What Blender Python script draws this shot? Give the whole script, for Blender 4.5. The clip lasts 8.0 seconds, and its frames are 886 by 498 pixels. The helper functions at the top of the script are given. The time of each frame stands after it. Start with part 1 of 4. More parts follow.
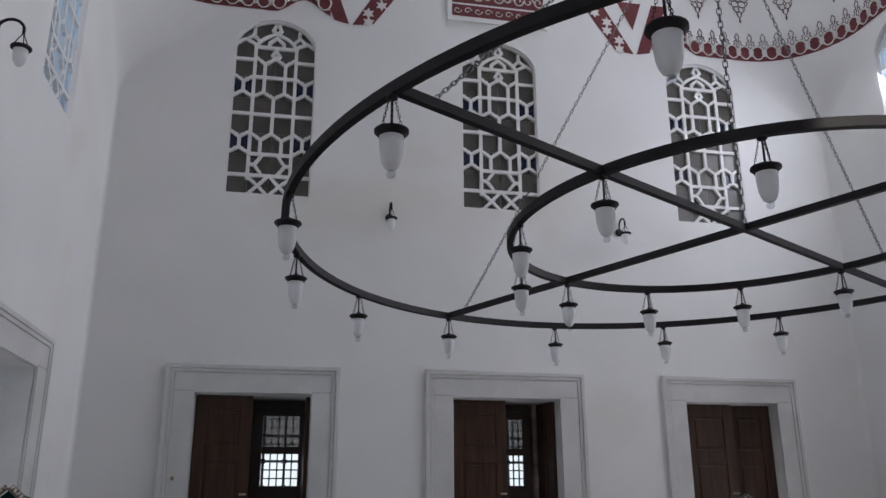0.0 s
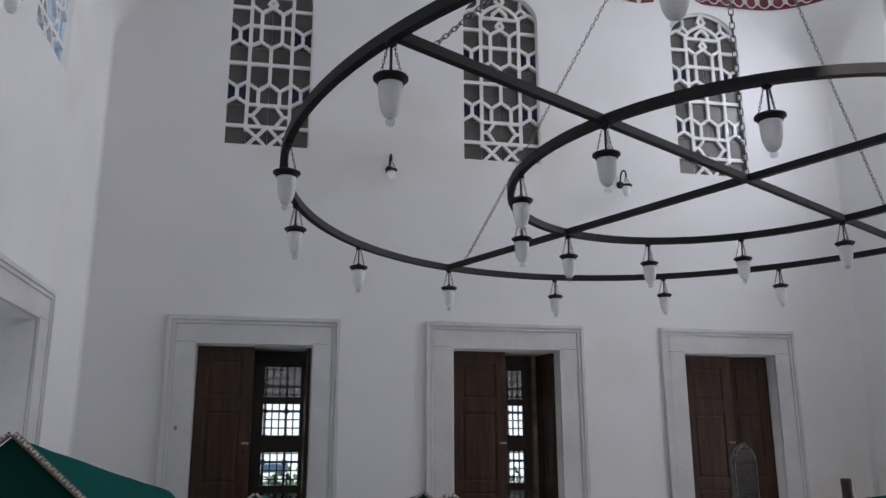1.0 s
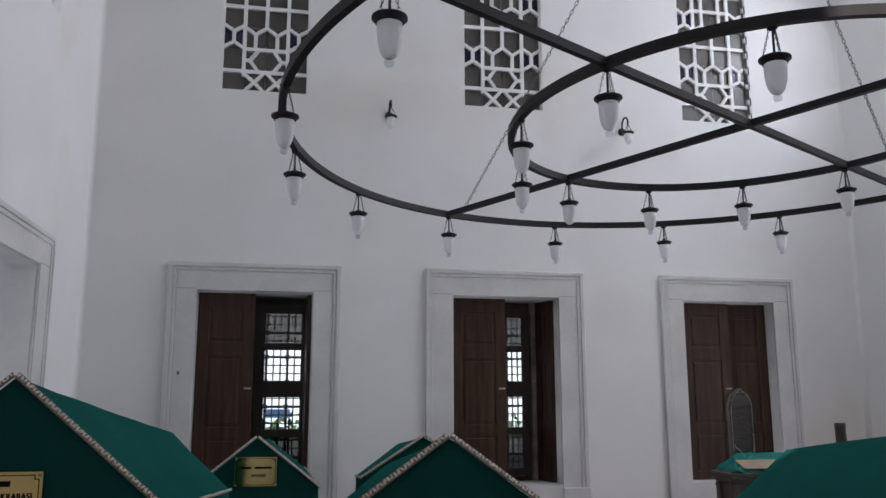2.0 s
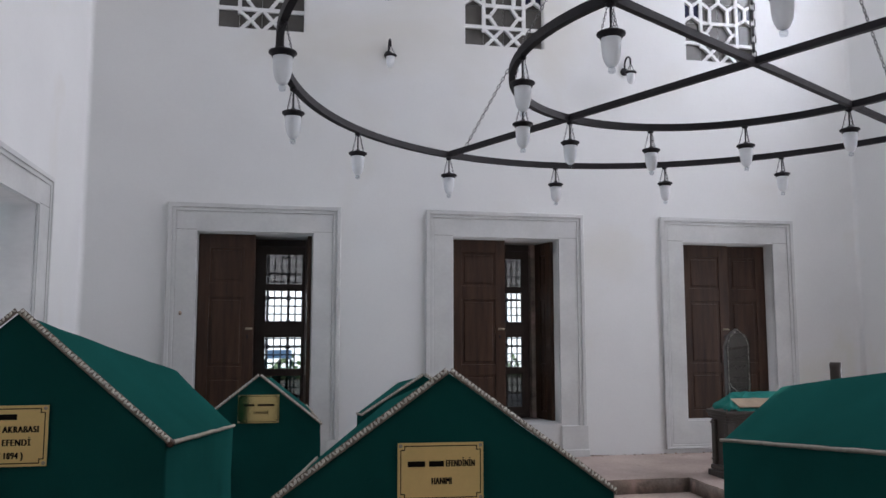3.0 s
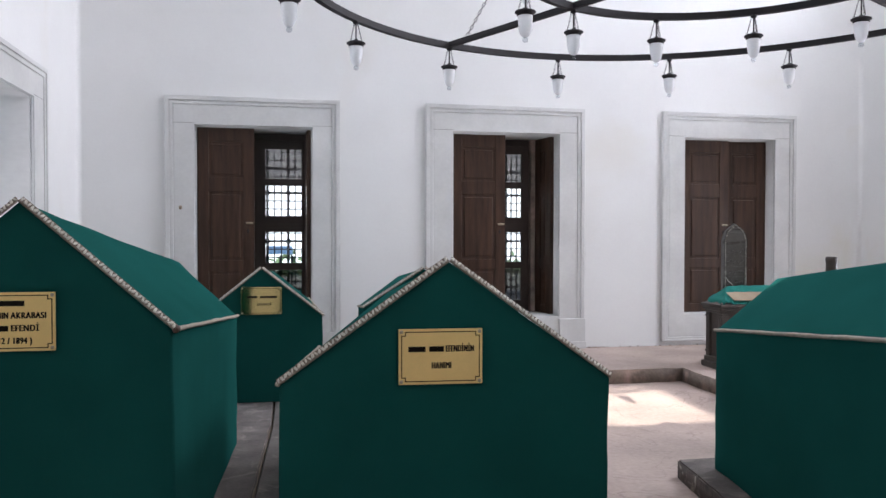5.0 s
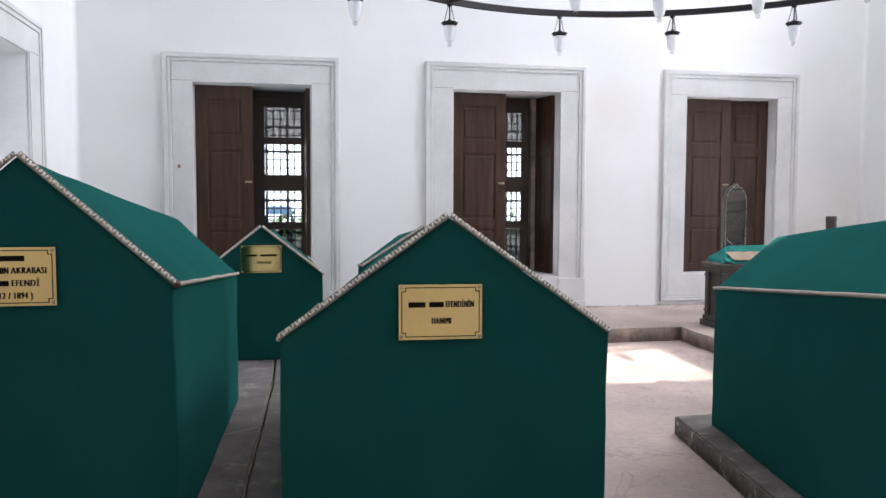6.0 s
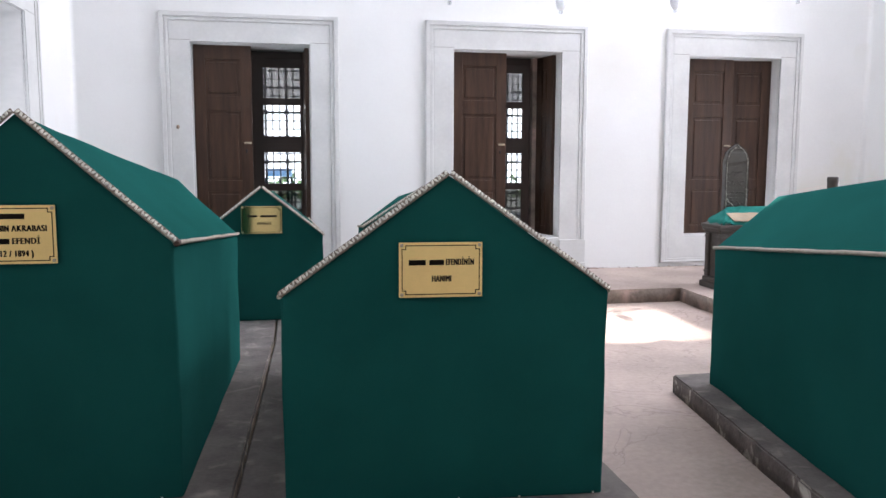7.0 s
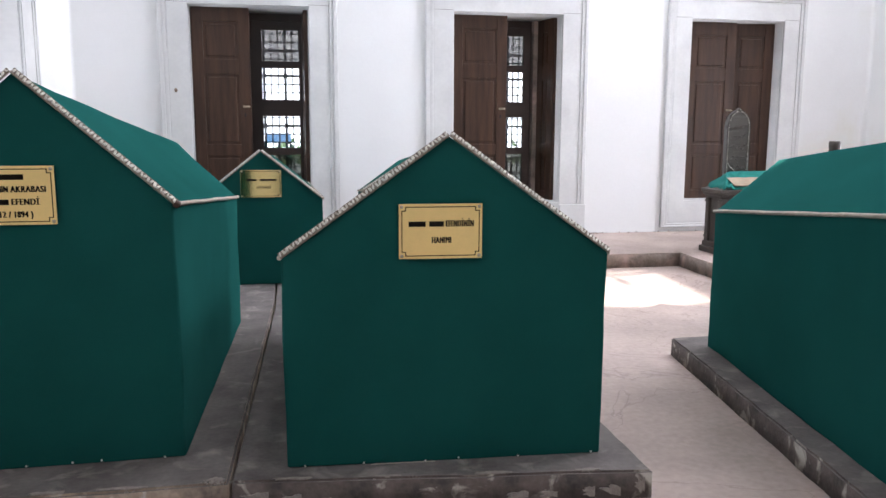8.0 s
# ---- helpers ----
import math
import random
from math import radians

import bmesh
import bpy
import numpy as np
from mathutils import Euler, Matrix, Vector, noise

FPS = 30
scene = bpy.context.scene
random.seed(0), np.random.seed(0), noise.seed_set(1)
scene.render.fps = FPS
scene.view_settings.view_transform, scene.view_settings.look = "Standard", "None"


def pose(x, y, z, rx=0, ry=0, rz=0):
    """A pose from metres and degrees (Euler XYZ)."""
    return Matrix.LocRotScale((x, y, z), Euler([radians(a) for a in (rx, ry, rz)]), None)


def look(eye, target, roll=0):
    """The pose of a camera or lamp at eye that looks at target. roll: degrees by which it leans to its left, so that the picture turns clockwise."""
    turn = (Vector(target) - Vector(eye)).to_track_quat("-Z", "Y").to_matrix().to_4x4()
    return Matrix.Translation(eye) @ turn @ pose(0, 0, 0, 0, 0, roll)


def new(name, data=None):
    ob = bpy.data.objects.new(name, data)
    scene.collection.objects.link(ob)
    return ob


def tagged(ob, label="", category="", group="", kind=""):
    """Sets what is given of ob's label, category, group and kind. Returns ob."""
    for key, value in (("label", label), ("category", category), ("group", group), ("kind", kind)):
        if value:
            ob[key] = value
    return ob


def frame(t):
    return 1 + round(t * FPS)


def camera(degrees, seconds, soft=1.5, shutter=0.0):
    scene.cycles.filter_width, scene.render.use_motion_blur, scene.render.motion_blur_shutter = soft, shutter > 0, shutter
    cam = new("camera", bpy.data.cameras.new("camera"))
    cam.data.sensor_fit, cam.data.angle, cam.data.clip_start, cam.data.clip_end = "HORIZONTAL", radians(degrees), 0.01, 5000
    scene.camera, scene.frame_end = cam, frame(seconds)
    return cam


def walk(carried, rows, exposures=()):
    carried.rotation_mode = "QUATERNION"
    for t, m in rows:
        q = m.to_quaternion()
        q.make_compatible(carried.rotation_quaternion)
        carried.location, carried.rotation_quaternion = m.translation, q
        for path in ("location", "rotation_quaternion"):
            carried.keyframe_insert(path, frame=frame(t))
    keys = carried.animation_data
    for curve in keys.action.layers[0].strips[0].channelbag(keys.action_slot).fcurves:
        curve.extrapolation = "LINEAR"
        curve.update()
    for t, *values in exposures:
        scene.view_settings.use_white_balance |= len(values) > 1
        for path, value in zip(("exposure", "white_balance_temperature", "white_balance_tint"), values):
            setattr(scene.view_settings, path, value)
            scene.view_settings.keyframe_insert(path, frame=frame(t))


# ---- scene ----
cam = camera(57.47, 8.0)
# seconds, x, y, z, yaw, pitch, roll
ROWS = [
    (0, -0.0095, -0.0341, 1.5733, -11.282, 17.024, -0.187),
    (0.5, -0.0062, -0.0212, 1.5687, -11.265, 15.450, -0.173),
    (1, -0.0032, -0.0121, 1.5622, -11.244, 13.735, -0.146),
    (1.5, -0.0001, -0.0058, 1.5510, -11.232, 12.017, -0.095),
    (3, 0.0031, 0.0062, 1.5176, -11.219, 6.146, 0.006),
    (3.5, 0.0020, 0.0032, 1.5040, -11.235, 4.127, 0.034),
    (4, 0.0022, 0.0030, 1.4982, -11.223, 2.104, 0.087),
    (4.5, 0.0026, 0.0049, 1.4932, -11.224, 0.422, 0.085),
    (6, 0.0019, 0.0133, 1.4657, -11.264, -3.848, 0.198),
    (6.5, 0.0021, 0.0128, 1.4562, -11.260, -5.150, 0.213),
    (7, 0.0023, 0.0111, 1.4458, -11.249, -6.452, 0.172),
    (7.5, 0.0013, 0.0101, 1.4364, -11.278, -7.592, 0.184),
    (8, 0.0016, 0.0086, 1.4280, -11.271, -8.841, 0.238),
]
EXPOSURES = [(0.0, -0.17), (0.5, -0.06), (1.0, 0.0), (1.5, 0.09), (3.0, 0.45), (3.5, 0.62), (4.5, 1.02), (6.0, 1.52), (6.5, 1.63), (8.0, 1.84)]
walk(cam, [(t, pose(x, y, z, 0, 0, yaw) @ pose(0, 0, 0, 90 + pitch) @ pose(0, 0, 0, 0, 0, roll)) for t, x, y, z, yaw, pitch, roll in ROWS], EXPOSURES)
# ---- light ----
world = bpy.data.worlds.new("sky")
scene.world = world
world.use_nodes = True
SUN_WAY = Vector((0.058, 1.0, -0.750))
wn = world.node_tree
sky = wn.nodes.new("ShaderNodeTexSky")
sky.sky_type, sky.sun_disc = "NISHITA", False
sky.sun_elevation, sky.sun_rotation = math.atan2(0.750, 1.0), math.atan2(-0.058, -1.0)
wn.nodes["Background"].inputs["Strength"].default_value = 0.12
wn.links.new(sky.outputs[0], wn.nodes["Background"].inputs["Color"])

sun = new("sun", bpy.data.lights.new("sun", "SUN"))
sun.data.energy, sun.data.angle, sun.data.color = 5.0, radians(1.0), (1.0, 0.95, 0.88)
sun.matrix_world = look((0, 0, 0), SUN_WAY)


def sky_lamp(x, y, z, way, w, h, watts, colour):
    """The daylight of one window opening, or an added lamp under the dome."""
    lamp = new("daylight_lamp", bpy.data.lights.new("daylight_lamp", "AREA"))
    lamp.data.shape, lamp.data.size, lamp.data.size_y = "RECTANGLE", w, h
    lamp.data.energy, lamp.data.color = watts, colour
    lamp.matrix_world = look((x, y, z), (x + way[0], y + way[1], z + way[2]))
    return lamp


# the room: x across, y towards the far wall
XL, XR, YN, YF = -2.1, 7.2, -0.75, 9.05
THICK = 0.9
SILL, DOOR_TOP = 0.520, 2.648
WIN_Z, WIN_TOP, SPRING = 4.964, 7.30, 6.91
COOL, NEUTRAL = (0.62, 0.79, 1.0), (0.882, 0.885, 1.0)
SIDE_Y = (1.3, 4.15, 7.0)
for y, k, high in zip(SIDE_Y, (0.08, 0.8, 1.9), (16, 155, 165)):
    sky_lamp(XL - 0.5, y, 6.1, (1, 0, -0.5), 1.0, 2.1, 5, COOL)
    sky_lamp(XL - 0.8, y, 1.6, (1, 0, 0), 1.1, 2.0, 1.0 * k + (12 if y > 6 else 0), COOL)
    sky_lamp(XR + 0.5, y + 0.3, 6.1, (-1, 0, -0.8), 1.0, 2.1, high, NEUTRAL)
    sky_lamp(XR + 0.8, y, 1.6, (-1, 0, 0), 1.1, 2.0, 30 * k, NEUTRAL)
# unseen lamps added at the foot of the dome, for light from above
DOME_TURNS = (5.0, 35.0, 65.0, 95.0)
for d in DOME_TURNS:
    c, s = math.cos(radians(d)), math.sin(radians(d))
    sky_lamp(2.55 + 4.25 * c, 4.15 + 4.45 * s, 10.5, (-c, -s, -2.2), 0.7, 1.0, 42, NEUTRAL)


# ---- materials ----
def material(name, colour, rough=0.6, metal=0.0, vary=0.12, scale=4.0, fine=60.0, bump=0.15, tint=None, spec=0.5, stretch=(1, 1, 1), patch=None, veins=None):
    """A surface with blotches at one scale, grain at another and a fine relief."""
    m = bpy.data.materials.new(name)
    m.use_nodes = True
    nt = m.node_tree
    b = nt.nodes["Principled BSDF"]
    b.inputs["Roughness"].default_value, b.inputs["Metallic"].default_value = rough, metal
    b.inputs["Specular IOR Level"].default_value = spec
    co = nt.nodes.new("ShaderNodeTexCoord")
    big = nt.nodes.new("ShaderNodeTexNoise")
    big.inputs["Scale"].default_value, big.inputs["Detail"].default_value = scale, 6
    small = nt.nodes.new("ShaderNodeTexNoise")
    small.inputs["Scale"].default_value, small.inputs["Detail"].default_value = fine, 4
    for n in (big, small):
        mp = nt.nodes.new("ShaderNodeMapping")
        mp.inputs["Scale"].default_value = stretch
        nt.links.new(co.outputs["Object"], mp.inputs["Vector"])
        nt.links.new(mp.outputs["Vector"], n.inputs["Vector"])
    add = nt.nodes.new("ShaderNodeMath")
    add.operation = "MULTIPLY_ADD"
    add.inputs[1].default_value = 0.35
    nt.links.new(small.outputs["Fac"], add.inputs[0])
    nt.links.new(big.outputs["Fac"], add.inputs[2])
    ramp = nt.nodes.new("ShaderNodeValToRGB")
    tint = tint or tuple(c * (1 - 2 * vary) for c in colour)
    ramp.color_ramp.elements[0].position, ramp.color_ramp.elements[1].position = 0.45, 0.85
    ramp.color_ramp.elements[0].color, ramp.color_ramp.elements[1].color = (*tint, 1), (*colour, 1)
    nt.links.new(add.outputs[0], ramp.inputs["Fac"])
    colour_out = ramp.outputs["Color"]
    for kind, spec_of in (("patch", patch), ("veins", veins)):
        if not spec_of:
            continue
        col, sc, lo, hi, strong = (*spec_of, 0.3)[:5]
        pn = nt.nodes.new("ShaderNodeTexNoise")
        pn.inputs["Scale"].default_value, pn.inputs["Detail"].default_value, pn.inputs["Distortion"].default_value = sc, 9, 0.6 if kind == "patch" else 1.6
        nt.links.new(co.outputs["Object"], pn.inputs["Vector"])
        value = pn.outputs["Fac"]
        if kind == "veins":
            off, ab = nt.nodes.new("ShaderNodeMath"), nt.nodes.new("ShaderNodeMath")
            off.operation, ab.operation = "SUBTRACT", "ABSOLUTE"
            off.inputs[1].default_value = 0.5
            nt.links.new(value, off.inputs[0])
            nt.links.new(off.outputs[0], ab.inputs[0])
            value = ab.outputs[0]
        rg = nt.nodes.new("ShaderNodeMapRange")
        rg.inputs["From Min"].default_value, rg.inputs["From Max"].default_value = lo, hi
        if kind == "veins":
            rg.inputs["To Min"].default_value, rg.inputs["To Max"].default_value = strong, 0.0
        nt.links.new(value, rg.inputs["Value"])
        mx = nt.nodes.new("ShaderNodeMix")
        mx.data_type = "RGBA"
        mx.inputs["B"].default_value = (*col, 1)
        nt.links.new(rg.outputs["Result"], mx.inputs["Factor"])
        nt.links.new(colour_out, mx.inputs["A"])
        colour_out = mx.outputs["Result"]
    nt.links.new(colour_out, b.inputs["Base Color"])
    bp = nt.nodes.new("ShaderNodeBump")
    bp.inputs["Strength"].default_value, bp.inputs["Distance"].default_value = bump, 0.01
    nt.links.new(add.outputs[0], bp.inputs["Height"])
    nt.links.new(bp.outputs["Normal"], b.inputs["Normal"])
    return m


PLASTER = material("white_plaster", (0.77, 0.77, 0.76), 0.85, vary=0.025, scale=1.3, fine=35, bump=0.12, patch=((0.70, 0.68, 0.63), 0.45, 0.58, 0.75))
PLASTER_STAINED = material("damp_stained_plaster", (0.77, 0.77, 0.76), 0.85, vary=0.03, scale=1.3, fine=35, bump=0.14, patch=((0.68, 0.66, 0.56), 0.8, 0.60, 0.85))
MARBLE = material("grey_marble", (0.65, 0.65, 0.635), 0.45, vary=0.08, scale=2.2, fine=30, bump=0.1, stretch=(1, 1, 0.4), veins=((0.55, 0.55, 0.56), 1.3, 0.0, 0.06, 0.25))
WOOD = material("dark_walnut", (0.064, 0.032, 0.019), 0.42, spec=0.3, vary=0.3, scale=3, fine=26, bump=0.2, stretch=(6, 6, 0.5))
WOOD_DARK = material("stained_window_wood", (0.045, 0.025, 0.018), 0.5, vary=0.2, scale=3, fine=50, bump=0.2)
IRON = material("black_iron", (0.024, 0.021, 0.024), 0.68, metal=0.0, spec=0.3, vary=0.15, scale=8, fine=80, bump=0.25)
STEEL = material("dull_steel_chain", (0.24, 0.24, 0.235), 0.5, metal=0.6, vary=0.2, scale=9, fine=90, bump=0.2)
CLOTH = material("green_cloth", (0.0092, 0.070, 0.061), 0.9, vary=0.09, scale=2.5, fine=260, bump=0.2, spec=0.0)
cloth_sheen = CLOTH.node_tree.nodes["Principled BSDF"]
cloth_sheen.inputs["Sheen Weight"].default_value, cloth_sheen.inputs["Sheen Roughness"].default_value, cloth_sheen.inputs["Sheen Tint"].default_value = 0.10, 0.5, (0.14, 0.66, 0.58, 1)
BRAID = material("silver_braid", (0.74, 0.70, 0.61), 0.4, metal=0.0, vary=0.2, scale=40, fine=200, bump=0.3)
BRAID_DARK = material("braid_shadow_thread", (0.20, 0.16, 0.12), 0.7, vary=0.15, scale=30, fine=200, bump=0.3)
CORD = material("pale_grey_cord", (0.40, 0.36, 0.29), 0.6, vary=0.15, scale=30, fine=220, bump=0.3)
KNOT = material("brown_knot_thread", (0.075, 0.042, 0.028), 0.7, vary=0.15, scale=30, fine=200, bump=0.3)
BRASS = material("engraved_brass", (0.80, 0.58, 0.24), 0.33, metal=0.9, vary=0.06, scale=5, fine=120, bump=0.03)
BRASS_POLISHED = material("polished_brass", (0.72, 0.58, 0.26), 0.10, metal=1.0, vary=0.05, scale=5, fine=120, bump=0.02)
INK = material("black_engraving", (0.012, 0.009, 0.007), 0.8, spec=0.05, vary=0.1, scale=20, fine=200, bump=0.05)
CEMENT = material("grey_cement", (0.15, 0.13, 0.12), 0.85, vary=0.22, scale=5, fine=45, bump=0.6, tint=(0.075, 0.064, 0.058), patch=((0.30, 0.26, 0.23), 7.0, 0.56, 0.80))
CEMENT_SIDE = material("peeling_kerb_paint", (0.13, 0.10, 0.085), 0.85, vary=0.25, scale=9, fine=55, bump=0.9, tint=(0.045, 0.036, 0.032), patch=((0.40, 0.36, 0.31), 9.0, 0.56, 0.66))
TAN_SIDE = material("bare_tan_kerb_stone", (0.36, 0.275, 0.20), 0.85, vary=0.25, scale=7, fine=50, bump=0.9, tint=(0.10, 0.075, 0.06), patch=((0.50, 0.46, 0.41), 7.0, 0.58, 0.66))
STEP_SIDE = material("dark_worn_step_face", (0.27, 0.22, 0.185), 0.85, vary=0.25, scale=6, fine=40, bump=0.9, tint=(0.12, 0.095, 0.08), patch=((0.40, 0.29, 0.25), 4.0, 0.52, 0.68))
FLOOR = material("worn_cement_floor", (0.45, 0.355, 0.312), 0.7, vary=0.12, scale=1.1, fine=28, bump=0.3, tint=(0.25, 0.198, 0.17), veins=((0.22, 0.17, 0.15), 1.2, 0.0, 0.009, 0.65))
PANE_DARK = material("smoky_window_glass", (0.105, 0.097, 0.088), 0.3, vary=0.2, scale=3, fine=14, bump=0.05)
PANE_BLUE = material("blue_window_glass", (0.018, 0.022, 0.06), 0.2, vary=0.15, scale=6, fine=30, bump=0.05)
MAROON = material("maroon_paint", (0.155, 0.032, 0.038), 0.8, vary=0.12, scale=9, fine=80, bump=0.1)
WHITE_PAINT = material("white_painted_ornament", (0.72, 0.69, 0.67), 0.8, vary=0.04, scale=9, fine=80, bump=0.1)
STONE_DARK = material("dark_carved_stone", (0.055, 0.044, 0.036), 0.5, vary=0.2, scale=7, fine=60, bump=0.5)
SLATE = material("dark_green_slate", (0.060, 0.055, 0.045), 0.35, vary=0.2, scale=8, fine=60, bump=0.4)
SLATE_WORN = material("worn_slate_rim", (0.42, 0.41, 0.36), 0.4, vary=0.3, scale=25, fine=90, bump=0.4, tint=(0.10, 0.095, 0.08))
CREAM = material("beige_cloth", (0.31, 0.235, 0.16), 0.85, vary=0.08, scale=8, fine=200, bump=0.2)
CLOTH_LIGHT = material("light_green_cloth", (0.014, 0.15, 0.125), 0.8, vary=0.1, scale=5, fine=200, bump=0.3, spec=0.1)
DULL_METAL = material("dull_brass", (0.42, 0.36, 0.27), 0.4, metal=0.7, vary=0.1, scale=20, fine=120, bump=0.1)
PAVING = material("pale_paving", (0.5, 0.5, 0.47), 0.9, vary=0.1, scale=2, fine=30, bump=0.3)
LEAF = material("leaves", (0.10, 0.15, 0.06), 0.7, vary=0.25, scale=6, fine=40, bump=0.3)
BLUE = material("blue_paint", (0.22, 0.38, 0.55), 0.5, vary=0.1, scale=6, fine=60, bump=0.1)


def clear_glass(name, colour):
    m = bpy.data.materials.new(name)
    m.use_nodes = True
    nt = m.node_tree
    nt.nodes.remove(nt.nodes["Principled BSDF"])
    see, gloss, mix = nt.nodes.new("ShaderNodeBsdfTransparent"), nt.nodes.new("ShaderNodeBsdfGlossy"), nt.nodes.new("ShaderNodeMixShader")
    see.inputs["Color"].default_value, gloss.inputs["Roughness"].default_value = (*colour, 1), 0.05
    mix.inputs["Fac"].default_value = 0.07
    nt.links.new(see.outputs[0], mix.inputs[1])
    nt.links.new(gloss.outputs[0], mix.inputs[2])
    nt.links.new(mix.outputs[0], nt.nodes["Material Output"].inputs["Surface"])
    return m


def frosted(name, colour):
    m = bpy.data.materials.new(name)
    m.use_nodes = True
    nt = m.node_tree
    b = nt.nodes["Principled BSDF"]
    b.inputs["Base Color"].default_value, b.inputs["Roughness"].default_value = (*colour, 1), 0.3
    tr, mix = nt.nodes.new("ShaderNodeBsdfTranslucent"), nt.nodes.new("ShaderNodeMixShader")
    grain, bp = nt.nodes.new("ShaderNodeTexNoise"), nt.nodes.new("ShaderNodeBump")
    grain.inputs["Scale"].default_value, bp.inputs["Strength"].default_value, bp.inputs["Distance"].default_value = 160, 0.1, 0.002
    nt.links.new(grain.outputs["Fac"], bp.inputs["Height"])
    nt.links.new(bp.outputs["Normal"], b.inputs["Normal"])
    tr.inputs["Color"].default_value, mix.inputs["Fac"].default_value = (*colour, 1), 0.50
    nt.links.new(b.outputs[0], mix.inputs[1])
    nt.links.new(tr.outputs[0], mix.inputs[2])
    nt.links.new(mix.outputs[0], nt.nodes["Material Output"].inputs["Surface"])
    return m


FROST = frosted("frosted_glass", (0.95, 0.96, 0.97))
GLASS = clear_glass("clear_window_glass", (0.88, 0.94, 1.0))
KNOB_GLASS = clear_glass("clear_knob_glass", (0.86, 0.88, 0.90))
# top panes: the shaded eave behind them is put into the glass colour
SHADED_PANE = clear_glass("eave_shaded_glass", (0.26, 0.265, 0.28))
# lowest panes: a darker tint than the clear ones
GLASS_DIM = clear_glass("dim_window_glass", (0.30, 0.31, 0.31))


# ---- building helpers ----
def mesh_of(name, bm, mat):
    me = bpy.data.meshes.new(name)
    bm.normal_update()
    bm.to_mesh(me)
    bm.free()
    for m in (mat if isinstance(mat, (list, tuple)) else [mat]):
        me.materials.append(m)
    return me


def part(name, bm, mat, parent=None, label=""):
    ob = new(name, mesh_of(name, bm, mat))
    if parent:
        ob.parent = parent
    return tagged(ob, label)


def empty(name, m=None):
    ob = new(name)
    if m:
        ob.matrix_world = m
    return ob


def slab(bm, x0, x1, y0, y1, z0, z1, bevel=0.0, mat=0):
    r = bmesh.ops.create_cube(bm, size=1.0)
    bmesh.ops.transform(bm, matrix=Matrix.Translation(((x0 + x1) / 2, (y0 + y1) / 2, (z0 + z1) / 2)) @ Matrix.Diagonal((x1 - x0, y1 - y0, z1 - z0, 1)), verts=r["verts"])
    faces = list({f for v in r["verts"] for f in v.link_faces})
    for f in faces:
        f.material_index = mat
    if bevel:
        bmesh.ops.bevel(bm, geom=list({e for f in faces for e in f.edges}), offset=bevel, segments=2, affect="EDGES", profile=0.5)


def beam(bm, a, b, w, h, up=(0, 0, 1)):
    """A bar of section w x h from a to b."""
    a, b = Vector(a), Vector(b)
    d = (b - a).normalized()
    s = d.cross(Vector(up)).normalized()
    u = s.cross(d)
    vs = [bm.verts.new(p + s * i * w / 2 + u * j * h / 2) for p in (a, b) for i, j in ((-1, -1), (1, -1), (1, 1), (-1, 1))]
    for q in ((0, 1, 2, 3), (7, 6, 5, 4), (0, 4, 5, 1), (1, 5, 6, 2), (2, 6, 7, 3), (3, 7, 4, 0)):
        bm.faces.new([vs[i] for i in q])


def tube(bm, pts, r, n=6, closed=False):
    pts = [Vector(p) for p in pts]
    rings = []
    for i, p in enumerate(pts):
        q = pts[(i + 1) % len(pts)] if closed or i + 1 < len(pts) else p
        o = pts[i - 1] if closed or i else p
        d = (q - o).normalized()
        s = d.cross(Vector((0.31, 0.17, 0.93)) if abs(d.z) < 0.9 else Vector((1, 0.1, 0))).normalized()
        u = s.cross(d)
        rr = r[i] if isinstance(r, (list, tuple)) else r
        rings.append([bm.verts.new(p + (s * math.cos(k * math.tau / n) + u * math.sin(k * math.tau / n)) * rr) for k in range(n)])
    for i in range(len(rings) - (0 if closed else 1)):
        a, b = rings[i], rings[(i + 1) % len(rings)]
        for k in range(n):
            f = bm.faces.new((a[k], a[(k + 1) % n], b[(k + 1) % n], b[k]))
            f.smooth = True
    if not closed:
        bm.faces.new(rings[0][::-1])
        bm.faces.new(rings[-1])


def lathe(bm, profile, n=16, at=(0, 0, 0)):
    """A turned shape from (radius, height) pairs."""
    at = Vector(at)
    rings = [[bm.verts.new(at + Vector((r * math.cos(k * math.tau / n), r * math.sin(k * math.tau / n), z))) for k in range(n)] for r, z in profile]
    for a, b in zip(rings, rings[1:]):
        for k in range(n):
            f = bm.faces.new((a[k], a[(k + 1) % n], b[(k + 1) % n], b[k]))
            f.smooth = True
    bm.faces.new(rings[0][::-1])
    bm.faces.new(rings[-1])


def plate(loops, depth, m=None):
    """A flat plate with holes: the first loop is its outline, in its own plane."""
    cu = bpy.data.curves.new("outline", "CURVE")
    cu.dimensions, cu.fill_mode, cu.extrude = "2D", "BOTH", depth / 2
    for loop in loops:
        sp = cu.splines.new("POLY")
        sp.points.add(len(loop) - 1)
        sp.use_cyclic_u = True
        for p, (u, w) in zip(sp.points, loop):
            p.co = (u, w, 0, 1)
    ob = bpy.data.objects.new("outline", cu)
    me = bpy.data.meshes.new_from_object(ob)
    bm = bmesh.new()
    bm.from_mesh(me)
    bpy.data.objects.remove(ob)
    bpy.data.meshes.remove(me)
    bpy.data.curves.remove(cu)
    bmesh.ops.remove_doubles(bm, verts=bm.verts, dist=1e-5)
    bmesh.ops.recalc_face_normals(bm, faces=bm.faces)
    if m:
        bm.transform(m)
    return bm


def rect(x0, x1, z0, z1):
    return [(x0, z0), (x1, z0), (x1, z1), (x0, z1)]


